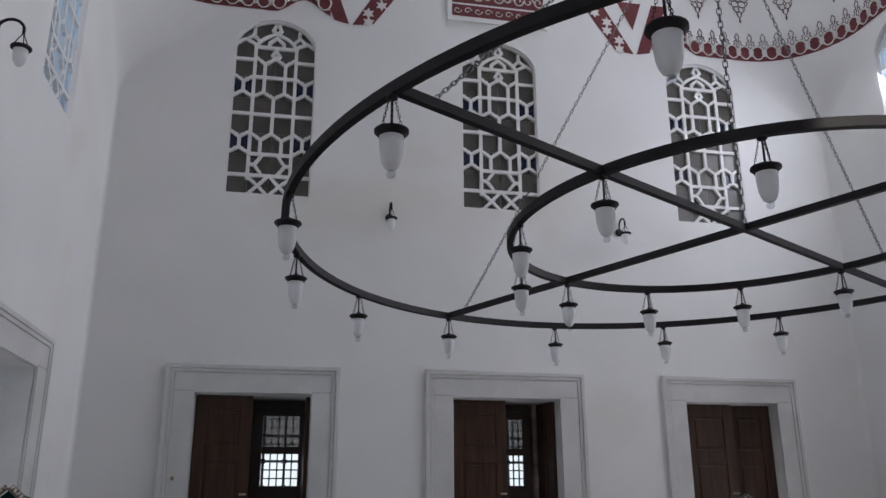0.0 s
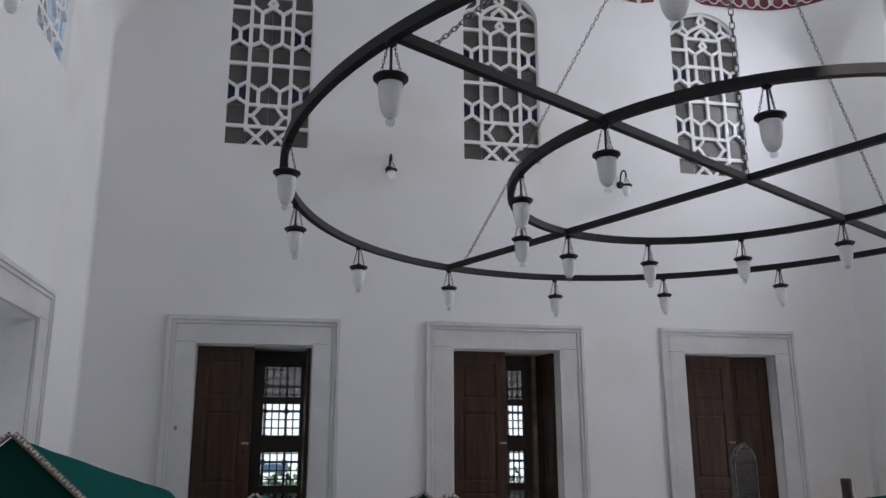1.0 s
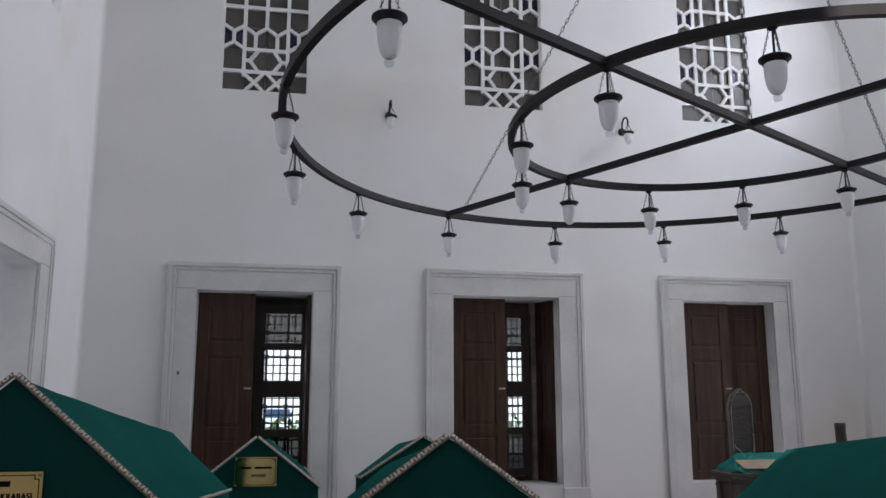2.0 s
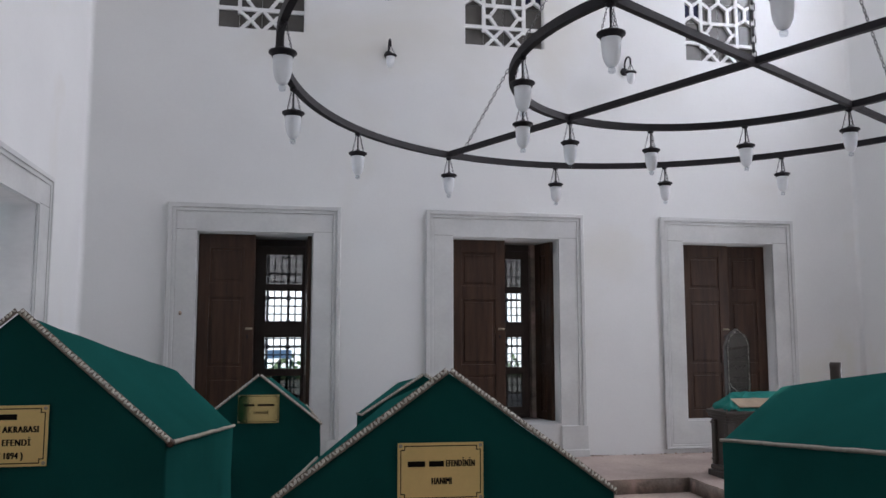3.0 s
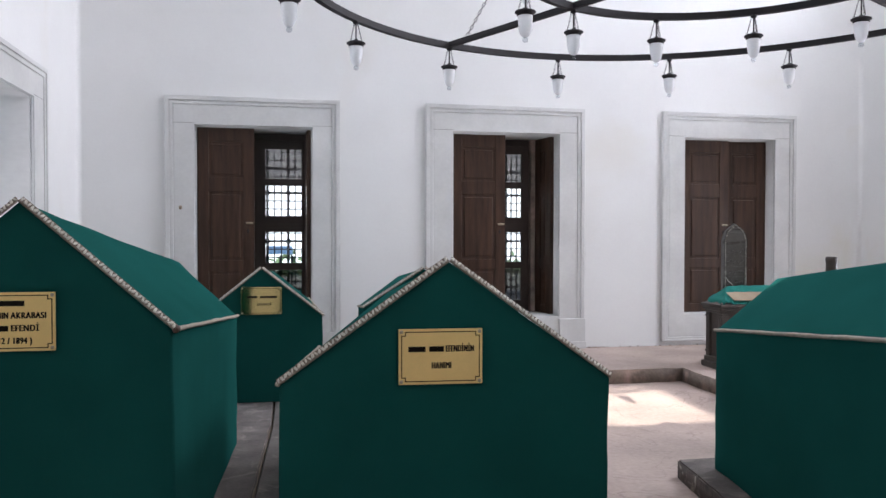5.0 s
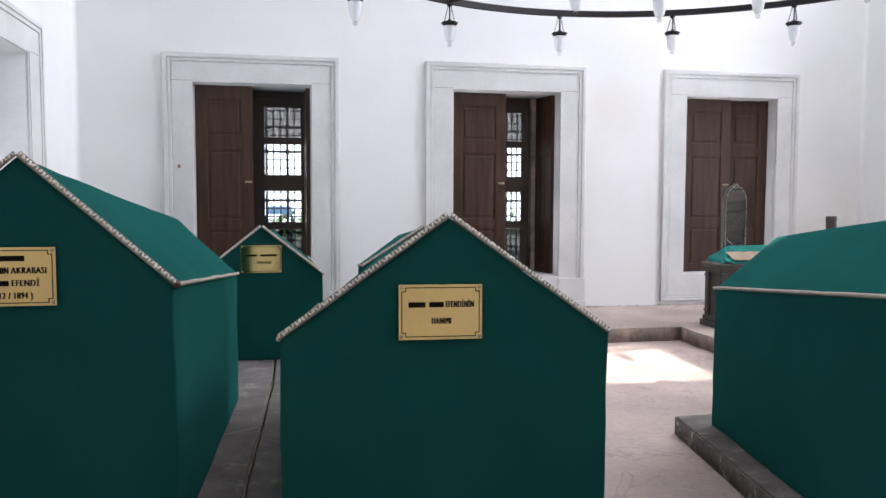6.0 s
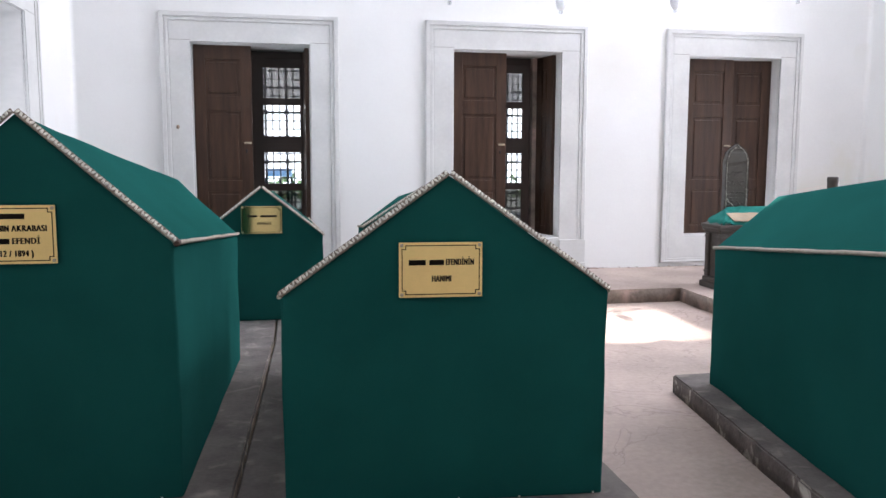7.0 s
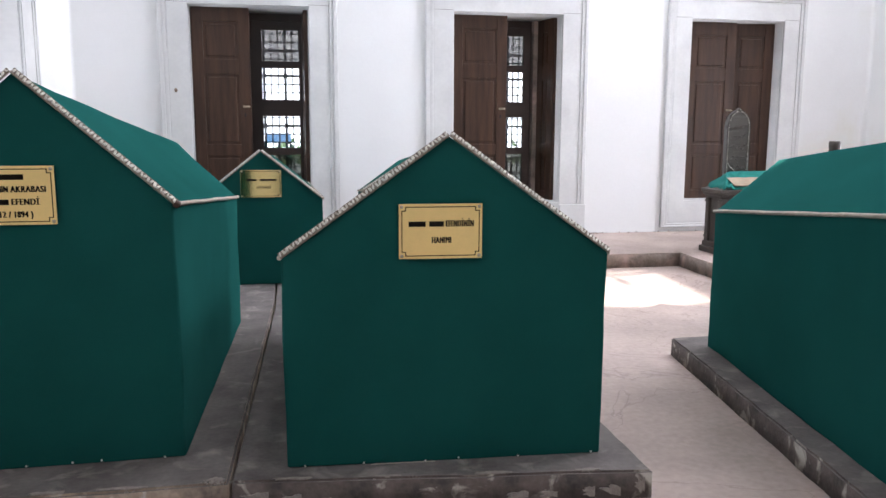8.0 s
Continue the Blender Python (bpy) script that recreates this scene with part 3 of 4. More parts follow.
    e2 = [((x - (u0 + u1) / 2) * 0.965 + (u0 + u1) / 2, (z - WIN_Z) * 0.985 + WIN_Z + 0.008) for x, z in edge]
    part("border", plate([edge, e2], 0.036, Matrix.Translation((0, 0, 0.06))), PLASTER, root)
    # panes, strip by strip
    strips = ((0, L), (L, M), (M, R), (R, 1))
    zz = (0, 0.105, 0.222, 0.34, 0.445, 0.54, 0.66, 0.76, 0.83)
    for i, (x0, x1) in enumerate(strips):
        for j, (z0, z1) in enumerate(zip(zz, zz[1:])):
            g = bmesh.new()
            slab(g, u0 + x0 * w + 0.002, u0 + x1 * w - 0.002, WIN_Z + z0 * h + 0.002, WIN_Z + z1 * h - 0.002, 0.080, 0.084)
            p = part("pane", g, GLASS if bright else PANE_DARK, root)
            p.visible_shadow = not bright
    head = [(x, z) for x, z in arch(u0, u1, WIN_Z + 0.83 * h, SPRING + 0.02, WIN_TOP)]
    p = part("pane", plate([head], 0.004, Matrix.Translation((0, 0, 0.082))), GLASS if bright else PANE_DARK, root)
    p.visible_shadow = not bright
    # small blue lights beside the hexagon stems
    if not bright:
        for x0, x1 in ((0, L), (R, 1)):
            for z in (0.285, 0.603):
                c = (x0 + x1) / 2
                g = plate([[(u0 + x * w, WIN_Z + q * h) for x, q in ((x0, z - 0.06), (c, z - 0.03), (c, z + 0.03), (x0, z + 0.06))]], 0.004, Matrix.Translation((0, 0, 0.0765)))
                part("blue_pane", g, PANE_BLUE, root, "dark blue pane")
                g = plate([[(u0 + x * w, WIN_Z + q * h) for x, q in ((x1, z - 0.06), (c, z - 0.03), (c, z + 0.03), (x1, z + 0.06))]], 0.004, Matrix.Translation((0, 0, 0.0765)))
                part("blue_pane", g, PANE_BLUE, root, "dark blue pane")
        g = plate([rect(u0 - 0.05, u1 + 0.05, WIN_Z - 0.05, WIN_TOP + 0.05)], 0.03, Matrix.Translation((0, 0, THICK - 0.02)))
        part("outer_leaf", g, PLASTER, root)
    return tagged(root, label, "window", "upper lattice windows", kind="structure")


for i, (a, b) in enumerate(FAR_WINS):
    lattice(f"lattice_window_{i + 1}", FAR, a, b, False, "arched window with white plaster lattice and smoky glass")
for i, (a, b) in enumerate(SIDE_WINS_L):
    lattice(f"lattice_window_west_{i + 1}", LEFT, a, b, True, "arched plaster lattice window bright with daylight")
for i, (a, b) in enumerate(SIDE_WINS_R):
    lattice(f"lattice_window_east_{i + 1}", RIGHT, a, b, True, "arched plaster lattice window bright with daylight")


# ---- coffins ----
def prism(bm, front, back):
    """A gabled body between two five-cornered ends; each is five points from lower left, clockwise."""
    a, b = [[bm.verts.new(p) for p in e] for e in (front, back)]
    bm.faces.new(a), bm.faces.new(b[::-1])
    for k in range(5):
        bm.faces.new((a[k], a[(k + 1) % 5], b[(k + 1) % 5], b[k]))
    bmesh.ops.recalc_face_normals(bm, faces=bm.faces)


def end5(c, y, half, z0, eave, apex, turn=0.0):
    """One end: centre x, y, half width, heights; turn skews it in plan."""
    return [Vector((c + u * half, y + turn * u * half, z)) for u, z in ((-1, z0), (-1, eave), (0, apex), (1, eave), (1, z0))]


def braid(bm, a, b, out, width=0.0245):
    """A dark ribbon with a row of slanting pale plaits and a thin edging cord."""
    a, b, out = Vector(a), Vector(b), Vector(out).normalized()
    d = (b - a).normalized()
    s = out.cross(d).normalized()
    if s.z > 0:
        s = -s
    beam(bm, a, b, width, 0.006, up=out)
    tube(bm, [a.lerp(b, k / 12) + s * width * 0.52 + out * 0.001 for k in range(13)], 0.003, 5)
    for f in bm.faces:
        f.material_index = 1 if len(f.verts) != 40 else 0
    n = max(8, int((b - a).length / 0.0150))
    for k in range(n):
        flip = 1 if k % 2 else -1
        c = a.lerp(b, (k + 0.5) / n) + out * 0.004 + s * width * (random.uniform(-0.03, 0.02) + 0.02 * flip)
        u = d * 0.0073 * random.uniform(0.55, 0.98)
        w = s * width * random.uniform(0.34, 0.40)
        lean = d * 0.0026 * flip * random.uniform(0.5, 1.4)
        ring = (-u * 0.7 - w - lean, u * 0.7 - w - lean, u + w * 0.1, u * 0.8 + w + lean, -u * 0.8 + w + lean, -u - w * 0.1)
        low = [bm.verts.new(c + q) for q in ring]
        top = [bm.verts.new(c + out * 0.004 + q * 0.66) for q in ring]
        bm.faces.new(top)
        for q in range(6):
            bm.faces.new((low[q], low[(q + 1) % 6], top[(q + 1) % 6], top[q]))


def cord(bm, a, b, r=0.0095):
    """A round twisted cord, sagging a little between its stitches."""
    a, b = Vector(a), Vector(b)
    n = max(20, int((b - a).length / 0.0085))
    pts, rad = [], []
    for k in range(n + 1):
        p = a.lerp(b, k / n)
        p += Vector((0, 0, 0.003 * noise.noise(p * 4.0)))
        pts.append(p)
        rad.append(r * (1.10 if k % 2 else 0.60) * (1 + 0.12 * noise.noise(p * 14.0)))
    tube(bm, pts, rad, 8)


def coffin(front, back, label, knotted=False):
    root = empty("cenotaph")
    bm = bmesh.new()
    prism(bm, front, back)
    bmesh.ops.bevel(bm, geom=bm.edges[:], offset=0.012, segments=3, affect="EDGES", profile=0.6)
    bmesh.ops.subdivide_edges(bm, edges=[e for e in bm.edges if e.calc_length() > 0.3], cuts=11, use_grid_fill=True)
    for v in bm.verts:
        n = noise.noise(v.co * 2.3) * 0.009 + noise.noise(v.co * 7.0) * 0.004
        v.co.x += n
        v.co.z += n * 0.5
        v.co.y += noise.noise(v.co * 2.7 + Vector((3, 1, 5))) * 0.005
    for f in bm.faces:
        f.smooth = True
    part("cloth_cover", bm, CLOTH, root, "green cloth cover stretched over a gabled box")
    o = Vector((0, -1, 0))
    for p, q, roofn in ((front[1], front[2], Vector((-0.6, 0, 0.8))), (front[2], front[3], Vector((0.6, 0, 0.8)))):
        bm = bmesh.new()
        braid(bm, p + roofn * 0.010 + o * 0.006, q + roofn * 0.010 + o * 0.006, roofn + o * 1.1)
        bmesh.ops.recalc_face_normals(bm, faces=bm.faces)
        part("gable_braid", bm, [BRAID, BRAID_DARK], root, "silver braided trim")
    for i, sx in ((1, -1), (3, 1)):
        bm = bmesh.new()
        cord(bm, front[i] + Vector((sx * 0.006, 0, 0.0)), back[i] + Vector((sx * 0.006, 0, 0.0)))
        part("eave_cord", bm, CORD, root, "pale grey twisted cord")
    if knotted:
        bm = bmesh.new()
        k = front[3] + Vector((0.004, -0.004, -0.002))
        tube(bm, [k + Vector((0.004, -0.012, 0)), k + Vector((0.004, 0.0, 0.001)), k + Vector((0.004, 0.03, 0.001)), k + Vector((0.004, 0.045, 0))], [0.009, 0.0145, 0.014, 0.010], 10)
        part("corner_knot", bm, KNOT, root, "dark brown knot at the eave corner")
    return tagged(root, label, "cenotaph", "green cenotaphs")


def word(text, size, width, m, mat, parent):
    """Lettering of a given width, struck thrice, a hair apart, for its bold strokes."""
    cu = bpy.data.curves.new("lettering", "FONT")
    cu.body, cu.size, cu.align_x, cu.align_y, cu.extrude, cu.space_character = text, size, "CENTER", "CENTER", 0.0004, 1.15
    ob = bpy.data.objects.new("lettering", cu)
    me = bpy.data.meshes.new_from_object(ob)
    bpy.data.objects.remove(ob)
    xs = [v.co.x for v in me.vertices]
    me.transform(Matrix.Diagonal((width / (max(xs) - min(xs)), 1.2, 1, 1)))
    bm = bmesh.new()
    for shift in (-0.0016, 0.0, 0.0016):
        copy = me.copy()
        copy.transform(m @ Matrix.Translation((shift, 0, shift * 0.05)))
        bm.from_mesh(copy)
        bpy.data.meshes.remove(copy)
    bpy.data.meshes.remove(me)
    return part("lettering", bm, mat, parent, "black engraved lettering")


def plaque(x0, x1, z0, z1, y, turn, mat, lines, label):
    """An engraved brass plate; lines: (height, [(centre, text or nothing, size, width)])."""
    cx, cz, w, h = (x0 + x1) / 2, (z0 + z1) / 2, x1 - x0, z1 - z0
    root = empty("plaque", pose(cx, y, cz, 0, 0, turn))
    bm = bmesh.new()
    slab(bm, -w / 2, w / 2, -0.006, 0.0, -h / 2, h / 2, 0.0015)
    part("plate", bm, mat, root)
    flat = Matrix(((1, 0, 0, 0), (0, 0, 1, 0), (0, 1, 0, 0), (0, 0, 0, 1)))
    a, b, n = w / 2 - 0.010, h / 2 - 0.010, 0.014

    def notched(g):
        u, v = a - g, b - g
        return [(-u + n, -v), (u - n, -v), (u - n, -v + n), (u, -v + n), (u, v - n), (u - n, v - n), (u - n, v), (-u + n, v), (-u + n, v - n), (-u, v - n), (-u, -v + n), (-u + n, -v + n)]

    part("border_line", plate([notched(0), notched(0.0036)], 0.001, Matrix.Translation((0, -0.0066, 0)) @ flat), INK, root, "thin black engraved border")
    for sx in (-1, 1):
        for sz in (-1, 1):
            bm = bmesh.new()
            lathe(bm, [(0.007, 0), (0.0065, 0.002), (0.004, 0.004), (0.001, 0.0048)], 12)
            bm.transform(Matrix.Translation((sx * (w / 2 - 0.011), -0.006, sz * (h / 2 - 0.011))) @ Matrix.Rotation(radians(90), 4, "X"))
            part("rivet", bm, DULL_METAL, root)
    for z, items in lines:
        for c, what, size, width in items:
            if what:
                word(what, size, width, Matrix.Translation((c, -0.0068, z)) @ Matrix.Rotation(radians(90), 4, "X"), INK, root)
            else:
                bm = bmesh.new()
                slab(bm, c - width / 2, c + width / 2, -0.0072, -0.0058, z - size / 2, z + size / 2)
                part("inscription_bar", bm, INK, root)
    return tagged(root, label, "plaque", "brass plaques")


ZB = 0.113
# by the aisle, in the middle
c2f, c2b = end5(0.613, 2.97, 0.624, ZB, 0.934, 1.383, -0.06), end5(0.66, 5.0, 0.43, ZB, 0.79, 1.13)
coffin(c2f, c2b, "large green cloth-covered gabled cenotaph with silver braid")
plaque(0.422, 0.737, 0.925, 1.132, 2.957, -3.4, BRASS, [(0.028, [(-0.089, "", 0.020, 0.064), (-0.016, "", 0.020, 0.055), (0.072, "EFENDİNİN", 0.028, 0.104)]), (-0.034, [(0.003, "HANIMI", 0.028, 0.071)])], "engraved brass plaque with black lettering on green cloth")
# beside it
c1f, c1b = end5(-0.938, 3.2, 0.537, ZB, 1.122, 1.602), end5(-0.65, 5.4, 0.36, ZB, 0.95, 1.305)
coffin(c1f, c1b, "tall green cloth-covered cenotaph tapering towards its foot", True)
plaque(-1.13, -0.813, 1.055, 1.27, 3.186, 0, BRASS, [(0.067, [(-0.024, "", 0.020, 0.155)]), (0.022, [(-0.048, "PAŞANIN", 0.027, 0.092), (0.068, "AKRABASI", 0.027, 0.118)]), (-0.024, [(-0.105, "", 0.020, 0.05), (-0.035, "", 0.020, 0.068), (0.055, "EFENDİ", 0.027, 0.092)]), (-0.070, [(0.0, "( 1312 / 1894 )", 0.027, 0.155)])], "engraved brass plaque with several lines of lettering")
# behind them
c4f, c4b = end5(-0.162, 6.7, 0.487, ZB, 0.812, 1.20), end5(-0.09, 8.2, 0.34, ZB, 0.84, 1.112)
coffin(c4f, c4b, "small green cenotaph standing behind the larger ones")
plaque(-0.326, -0.003, 0.83, 1.052, 6.686, 0, BRASS_POLISHED, [(0.03, [(-0.075, "", 0.016, 0.08), (0.055, "", 0.016, 0.13)]), (-0.03, [(0.02, "EFENDİ", 0.024, 0.11)])], "polished brass plaque mirroring a bright window")
c5f, c5b = end5(1.155, 6.6, 0.50, ZB, 0.885, 1.20), end5(1.14, 8.0, 0.40, ZB, 0.77, 1.065)
coffin(c5f, c5b, "small green cenotaph half hidden behind a larger one")
# across the aisle
c3f, c3b = end5(2.66, 2.1, 0.56, ZB, 1.145, 1.515), end5(2.87, 4.3, 0.395, ZB, 0.928, 1.228)
coffin(c3f, c3b, "green cloth-covered cenotaph on a cement kerb across the aisle")


bm = bmesh.new()
lathe(bm, [(0.0045, 0.0), (0.004, 0.002), (0.0015, 0.0035)], 8)
bm.transform(Matrix.Rotation(radians(90), 4, "X"))
tack = mesh_of("tack", bm, BRAID)
rnd = random.Random(3)
for cover, f in ((bpy.data.objects["cenotaph"], c2f), (bpy.data.objects["cenotaph.001"], c1f)):
    for k in range(6):
        t = (k + rnd.uniform(0.2, 0.8)) / 6
        ob = new("tack", tack)
        ob.parent = cover
        ob.location = f[0].lerp(f[4], t) + Vector((0, -0.006, rnd.uniform(0.006, 0.014)))
    bm = bmesh.new()
    a0 = rnd.uniform(0.05, 0.3)
    tube(bm, [f[0].lerp(f[4], a0 + 0.02 * k) + Vector((0, -0.007, 0.003 + 0.001 * (k % 2))) for k in range(11)], 0.0022, 5)
    part("frayed_hem", bm, CORD, cover, "frayed pale hem thread")


# kerbs under the cenotaphs
def kerb(outline, label, bare=CEMENT_SIDE):
    """A low slab with chipped, uneven edges and a bare side face."""
    pts = []
    for p, q in zip(outline, outline[1:] + outline[:1]):
        p, q = Vector((*p, 0)), Vector((*q, 0))
        n = max(1, int((q - p).length / 0.06))
        for k in range(n):
            c = p.lerp(q, k / n)
            j = noise.noise(c * 5.0) * 0.006 if k else 0
            side = (q - p).cross(Vector((0, 0, 1))).normalized()
            pts.append(tuple((c + side * j)[:2]))
    bm = plate([pts], ZB, Matrix.Translation((0, 0, ZB / 2)))
    bmesh.ops.bevel(bm, geom=[e for e in bm.edges if all(v.co.z > ZB - 0.01 for v in e.verts) and e.calc_face_angle(0) > 1], offset=0.009, segments=2, affect="EDGES")
    for f in bm.faces:
        f.material_index = 1 if abs(f.normal.z) < 0.4 else 0
    for v in bm.verts:
        if v.co.z > 0.05:
            v.co.z += noise.noise(v.co * 6.0) * 0.004
    return tagged(part("cement_kerb", bm, [CEMENT, bare]), label, "kerb", "cement kerbs")


kerb([(-2.0, 2.95), (-0.224, 2.925), (-0.079, 5.95), (-0.064, 7.4), (-2.0, 7.4)], "chipped grey cement kerb under green cenotaphs", TAN_SIDE)
kerb([(-0.210, 2.925), (1.372, 2.737), (1.40, 5.4), (1.75, 6.3), (1.75, 7.4), (-0.05, 7.4), (-0.065, 5.95)], "dark grey cement kerb with worn edges")
kerb([(1.95, 1.95), (3.4, 1.95), (3.45, 4.54), (2.365, 4.54)], "dark grey cement kerb along the aisle")

# flaking skim and crumbled mortar on the kerbs
FLAKE = material("flaking_pale_mortar", (0.28, 0.245, 0.21), 0.9, vary=0.2, scale=30, fine=120, bump=0.6, tint=(0.20, 0.17, 0.15))


def flake(x, y, z, a, b, turn, upright, parent, rnd):
    """A thin ragged patch of old skim lying on a kerb or clinging to its face."""
    pts = []
    for k in range(22):
        q = k * math.tau / 22
        r = rnd.uniform(0.45, 1.15)
        u, v = a * r * math.cos(q), b * r * math.sin(q)
        pts.append((u * math.cos(turn) - v * math.sin(turn), u * math.sin(turn) + v * math.cos(turn)))
    m = Matrix.Translation((x, y, z)) @ (Matrix.Rotation(radians(90), 4, "X") if upright else Matrix.Identity(4))
    part("mortar_flake", plate([pts], 0.006, m), FLAKE, parent)


rnd = random.Random(21)
kerb_west, kerb_mid = bpy.data.objects["cement_kerb"], bpy.data.objects["cement_kerb.001"]
for x, y, a, b in ((-0.60, 2.945, 0.10, 0.010), (-0.86, 2.955, 0.07, 0.012), (-0.27, 2.955, 0.035, 0.020), (-1.08, 2.96, 0.08, 0.011)):
    flake(x, y, ZB + 0.001, a, b, rnd.uniform(-0.1, 0.1), False, kerb_west, rnd)
for x, z, a, b in ((-0.57, 0.088, 0.035, 0.022), (-0.44, 0.085, 0.022, 0.020), (-0.29, 0.082, 0.050, 0.018), (-0.82, 0.075, 0.03, 0.016)):
    flake(x, 2.930 - 0.0141 * (x + 0.224), z, a, b, rnd.uniform(-0.3, 0.3), True, kerb_west, rnd)
for x, a, b in ((0.02, 0.075, 0.010), (0.36, 0.06, 0.009), (0.76, 0.07, 0.012), (1.12, 0.05, 0.012)):
    flake(x, 2.94 - 0.119 * (x + 0.21), ZB + 0.001, a, b, -0.119, False, kerb_mid, rnd)
for x, z, a, b in ((-0.12, 0.050, 0.08, 0.026), (0.02, 0.040, 0.06, 0.020), (0.14, 0.030, 0.05, 0.014), (0.31, 0.100, 0.008, 0.012), (0.86, 0.026, 0.06, 0.016), (0.98, 0.028, 0.06, 0.016), (1.14, 0.036, 0.05, 0.024), (1.24, 0.034, 0.08, 0.022), (1.33, 0.052, 0.03, 0.034)):
    flake(x, 2.926 - 0.119 * (x + 0.21), z, a, b, rnd.uniform(-0.2, 0.2), True, kerb_mid, rnd)
bm = bmesh.new()
for k in range(46):
    c = Vector((-0.265 + rnd.gauss(0, 0.022), 2.928 + abs(rnd.gauss(0, 0.014)), ZB + rnd.uniform(-0.006, 0.002)))
    r = bmesh.ops.create_icosphere(bm, subdivisions=1, radius=rnd.uniform(0.003, 0.008))
    for v in r["verts"]:
        v.co = c + v.co * rnd.uniform(0.6, 1.2)
part("crumbled_mortar", bm, FLAKE, kerb_west, "pale crumbled mortar at the corner")

# ---- chandelier ----
CH = Vector((2.786, 4.31, 3.172))
R1, R2 = 2.828, 1.469
TA, TB = 0.0291, -0.0185


def on(r, deg, dz=0.0):
    a = radians(deg)
    x, y = r * math.cos(a), r * math.sin(a)
    return Vector((x, y, TA * x + TB * y + dz))


chand = empty("chandelier", Matrix.Translation(CH))
tagged(chand, "large black iron ring chandelier hung with frosted glass lamps", "chandelier")
for nm, r in (("outer_ring", R1), ("inner_ring", R2)):
    bm = bmesh.new()
    n = 240
    vs = []
    for k in range(n):
        d = k * 360 / n
        vs.append([bm.verts.new(on(r + u, d, w)) for u, w in ((-0.02, -0.025), (0.02, -0.025), (0.02, 0.025), (-0.02, 0.025))])
    for k in range(n):
        for j in range(4):
            bm.faces.new((vs[k][j], vs[k][(j + 1) % 4], vs[(k + 1) % n][(j + 1) % 4], vs[(k + 1) % n][j]))
    bmesh.ops.recalc_face_normals(bm, faces=bm.faces)
    part(nm, bm, IRON, chand)
for d in (31.2, 119.4):
    bm = bmesh.new()
    beam(bm, on(R1 + 0.005, d, 0.004), on(R1 + 0.005, d + 180, 0.004), 0.036, 0.044)
    part("cross_bar", bm, IRON, chand)


def chain(bm, a, b, link=0.055, r=0.0045, sag=0.0, wide=0.016):
    a, b = Vector(a), Vector(b)
    n = max(3, int((b - a).length / (link * 0.72)))
    pts = [a.lerp(b, k / n) - Vector((0, 0, sag * 4 * (k / n) * (1 - k / n))) for k in range(n + 1)]
    for k in range(n):
        p, q = pts[k], pts[k + 1]
        d = (q - p).normalized()
        s = d.cross(Vector((0.3, 0.9, 0.1))).normalized()
        if k % 2:
            s = s.cross(d)
        c = (p + q) / 2
        L = link / 2
        tube(bm, [c + d * L * x + s * wide * y for x, y in ((-1, 0), (-0.6, 0.8), (0.6, 0.8), (1, 0), (0.6, -0.8), (-0.6, -0.8))], r, 4, closed=True)


HOOK = Vector((0.0, 0.0, 2.8))
for d in (31.2, 119.4, 211.2, 299.4):
    bm = bmesh.new()
    chain(bm, on(R1 - 0.22, d, 0.03), HOOK, 0.05, 0.0030, 0.03, 0.012)
    part("chain", bm, STEEL, chand)
bm = bmesh.new()
chain(bm, (0, 0, 0.02), Vector((0, 0, 10.6)), 0.07, 0.0050, 0, 0.018)
part("centre_chain", bm, STEEL, chand)

bm = bmesh.new()
tube(bm, [(0, 0, 0), (0, 0, -0.135)], 0.005)
lathe(bm, [(0.022, 0.0), (0.022, -0.012), (0.010, -0.02)][::-1], 10)
for k in range(3):
    a = k * math.tau / 3 + 0.4
    chain(bm, (0.014 * math.cos(a), 0.014 * math.sin(a), -0.012), (0.046 * math.cos(a), 0.046 * math.sin(a), -0.14), 0.02, 0.0016, 0, 0.005)
lathe(bm, [(0.042, -0.175), (0.050, -0.172), (0.052, -0.160), (0.064, -0.155), (0.064, -0.146), (0.052, -0.140), (0.020, -0.132), (0.010, -0.12)], 18)
fitting = mesh_of("lamp", bm, IRON)
bm = bmesh.new()
lathe(bm, [(0.010, -0.309), (0.024, -0.300), (0.034, -0.28), (0.041, -0.25), (0.044, -0.21), (0.0455, -0.168)], 18)
shade = mesh_of("glass_shade", bm, FROST)
bm = bmesh.new()
lathe(bm, [(0.005, -0.340), (0.014, -0.336), (0.018, -0.326), (0.016, -0.316), (0.011, -0.310)], 14)
knob = mesh_of("glass_knob", bm, KNOB_GLASS)
OUTER = (31.2, 53.1, 74.3, 96.0, 119.4, 142.6, 165.8, 187.0, 211.0, 234.0, 256.2, 278.7, 299.4, 323.7, 346.2, 8.7)
INNER = (31.8, 60.5, 89.1, 119.0, 146.0, 180.3, 211.4, 241.9, 271.2, 299.4, 331.2, 1.2)
for r, turns in ((R1, OUTER), (R2, INNER)):
    for d in turns:
        lamp = new("lamp", fitting)
        lamp.parent = chand
        lamp.location = on(r, d, -0.026)
        lamp.scale = (1.09, 1.09, 1.04)
        g = new("glass_shade", shade)
        g.parent = lamp
        g = new("glass_knob", knob)
        g.parent = lamp


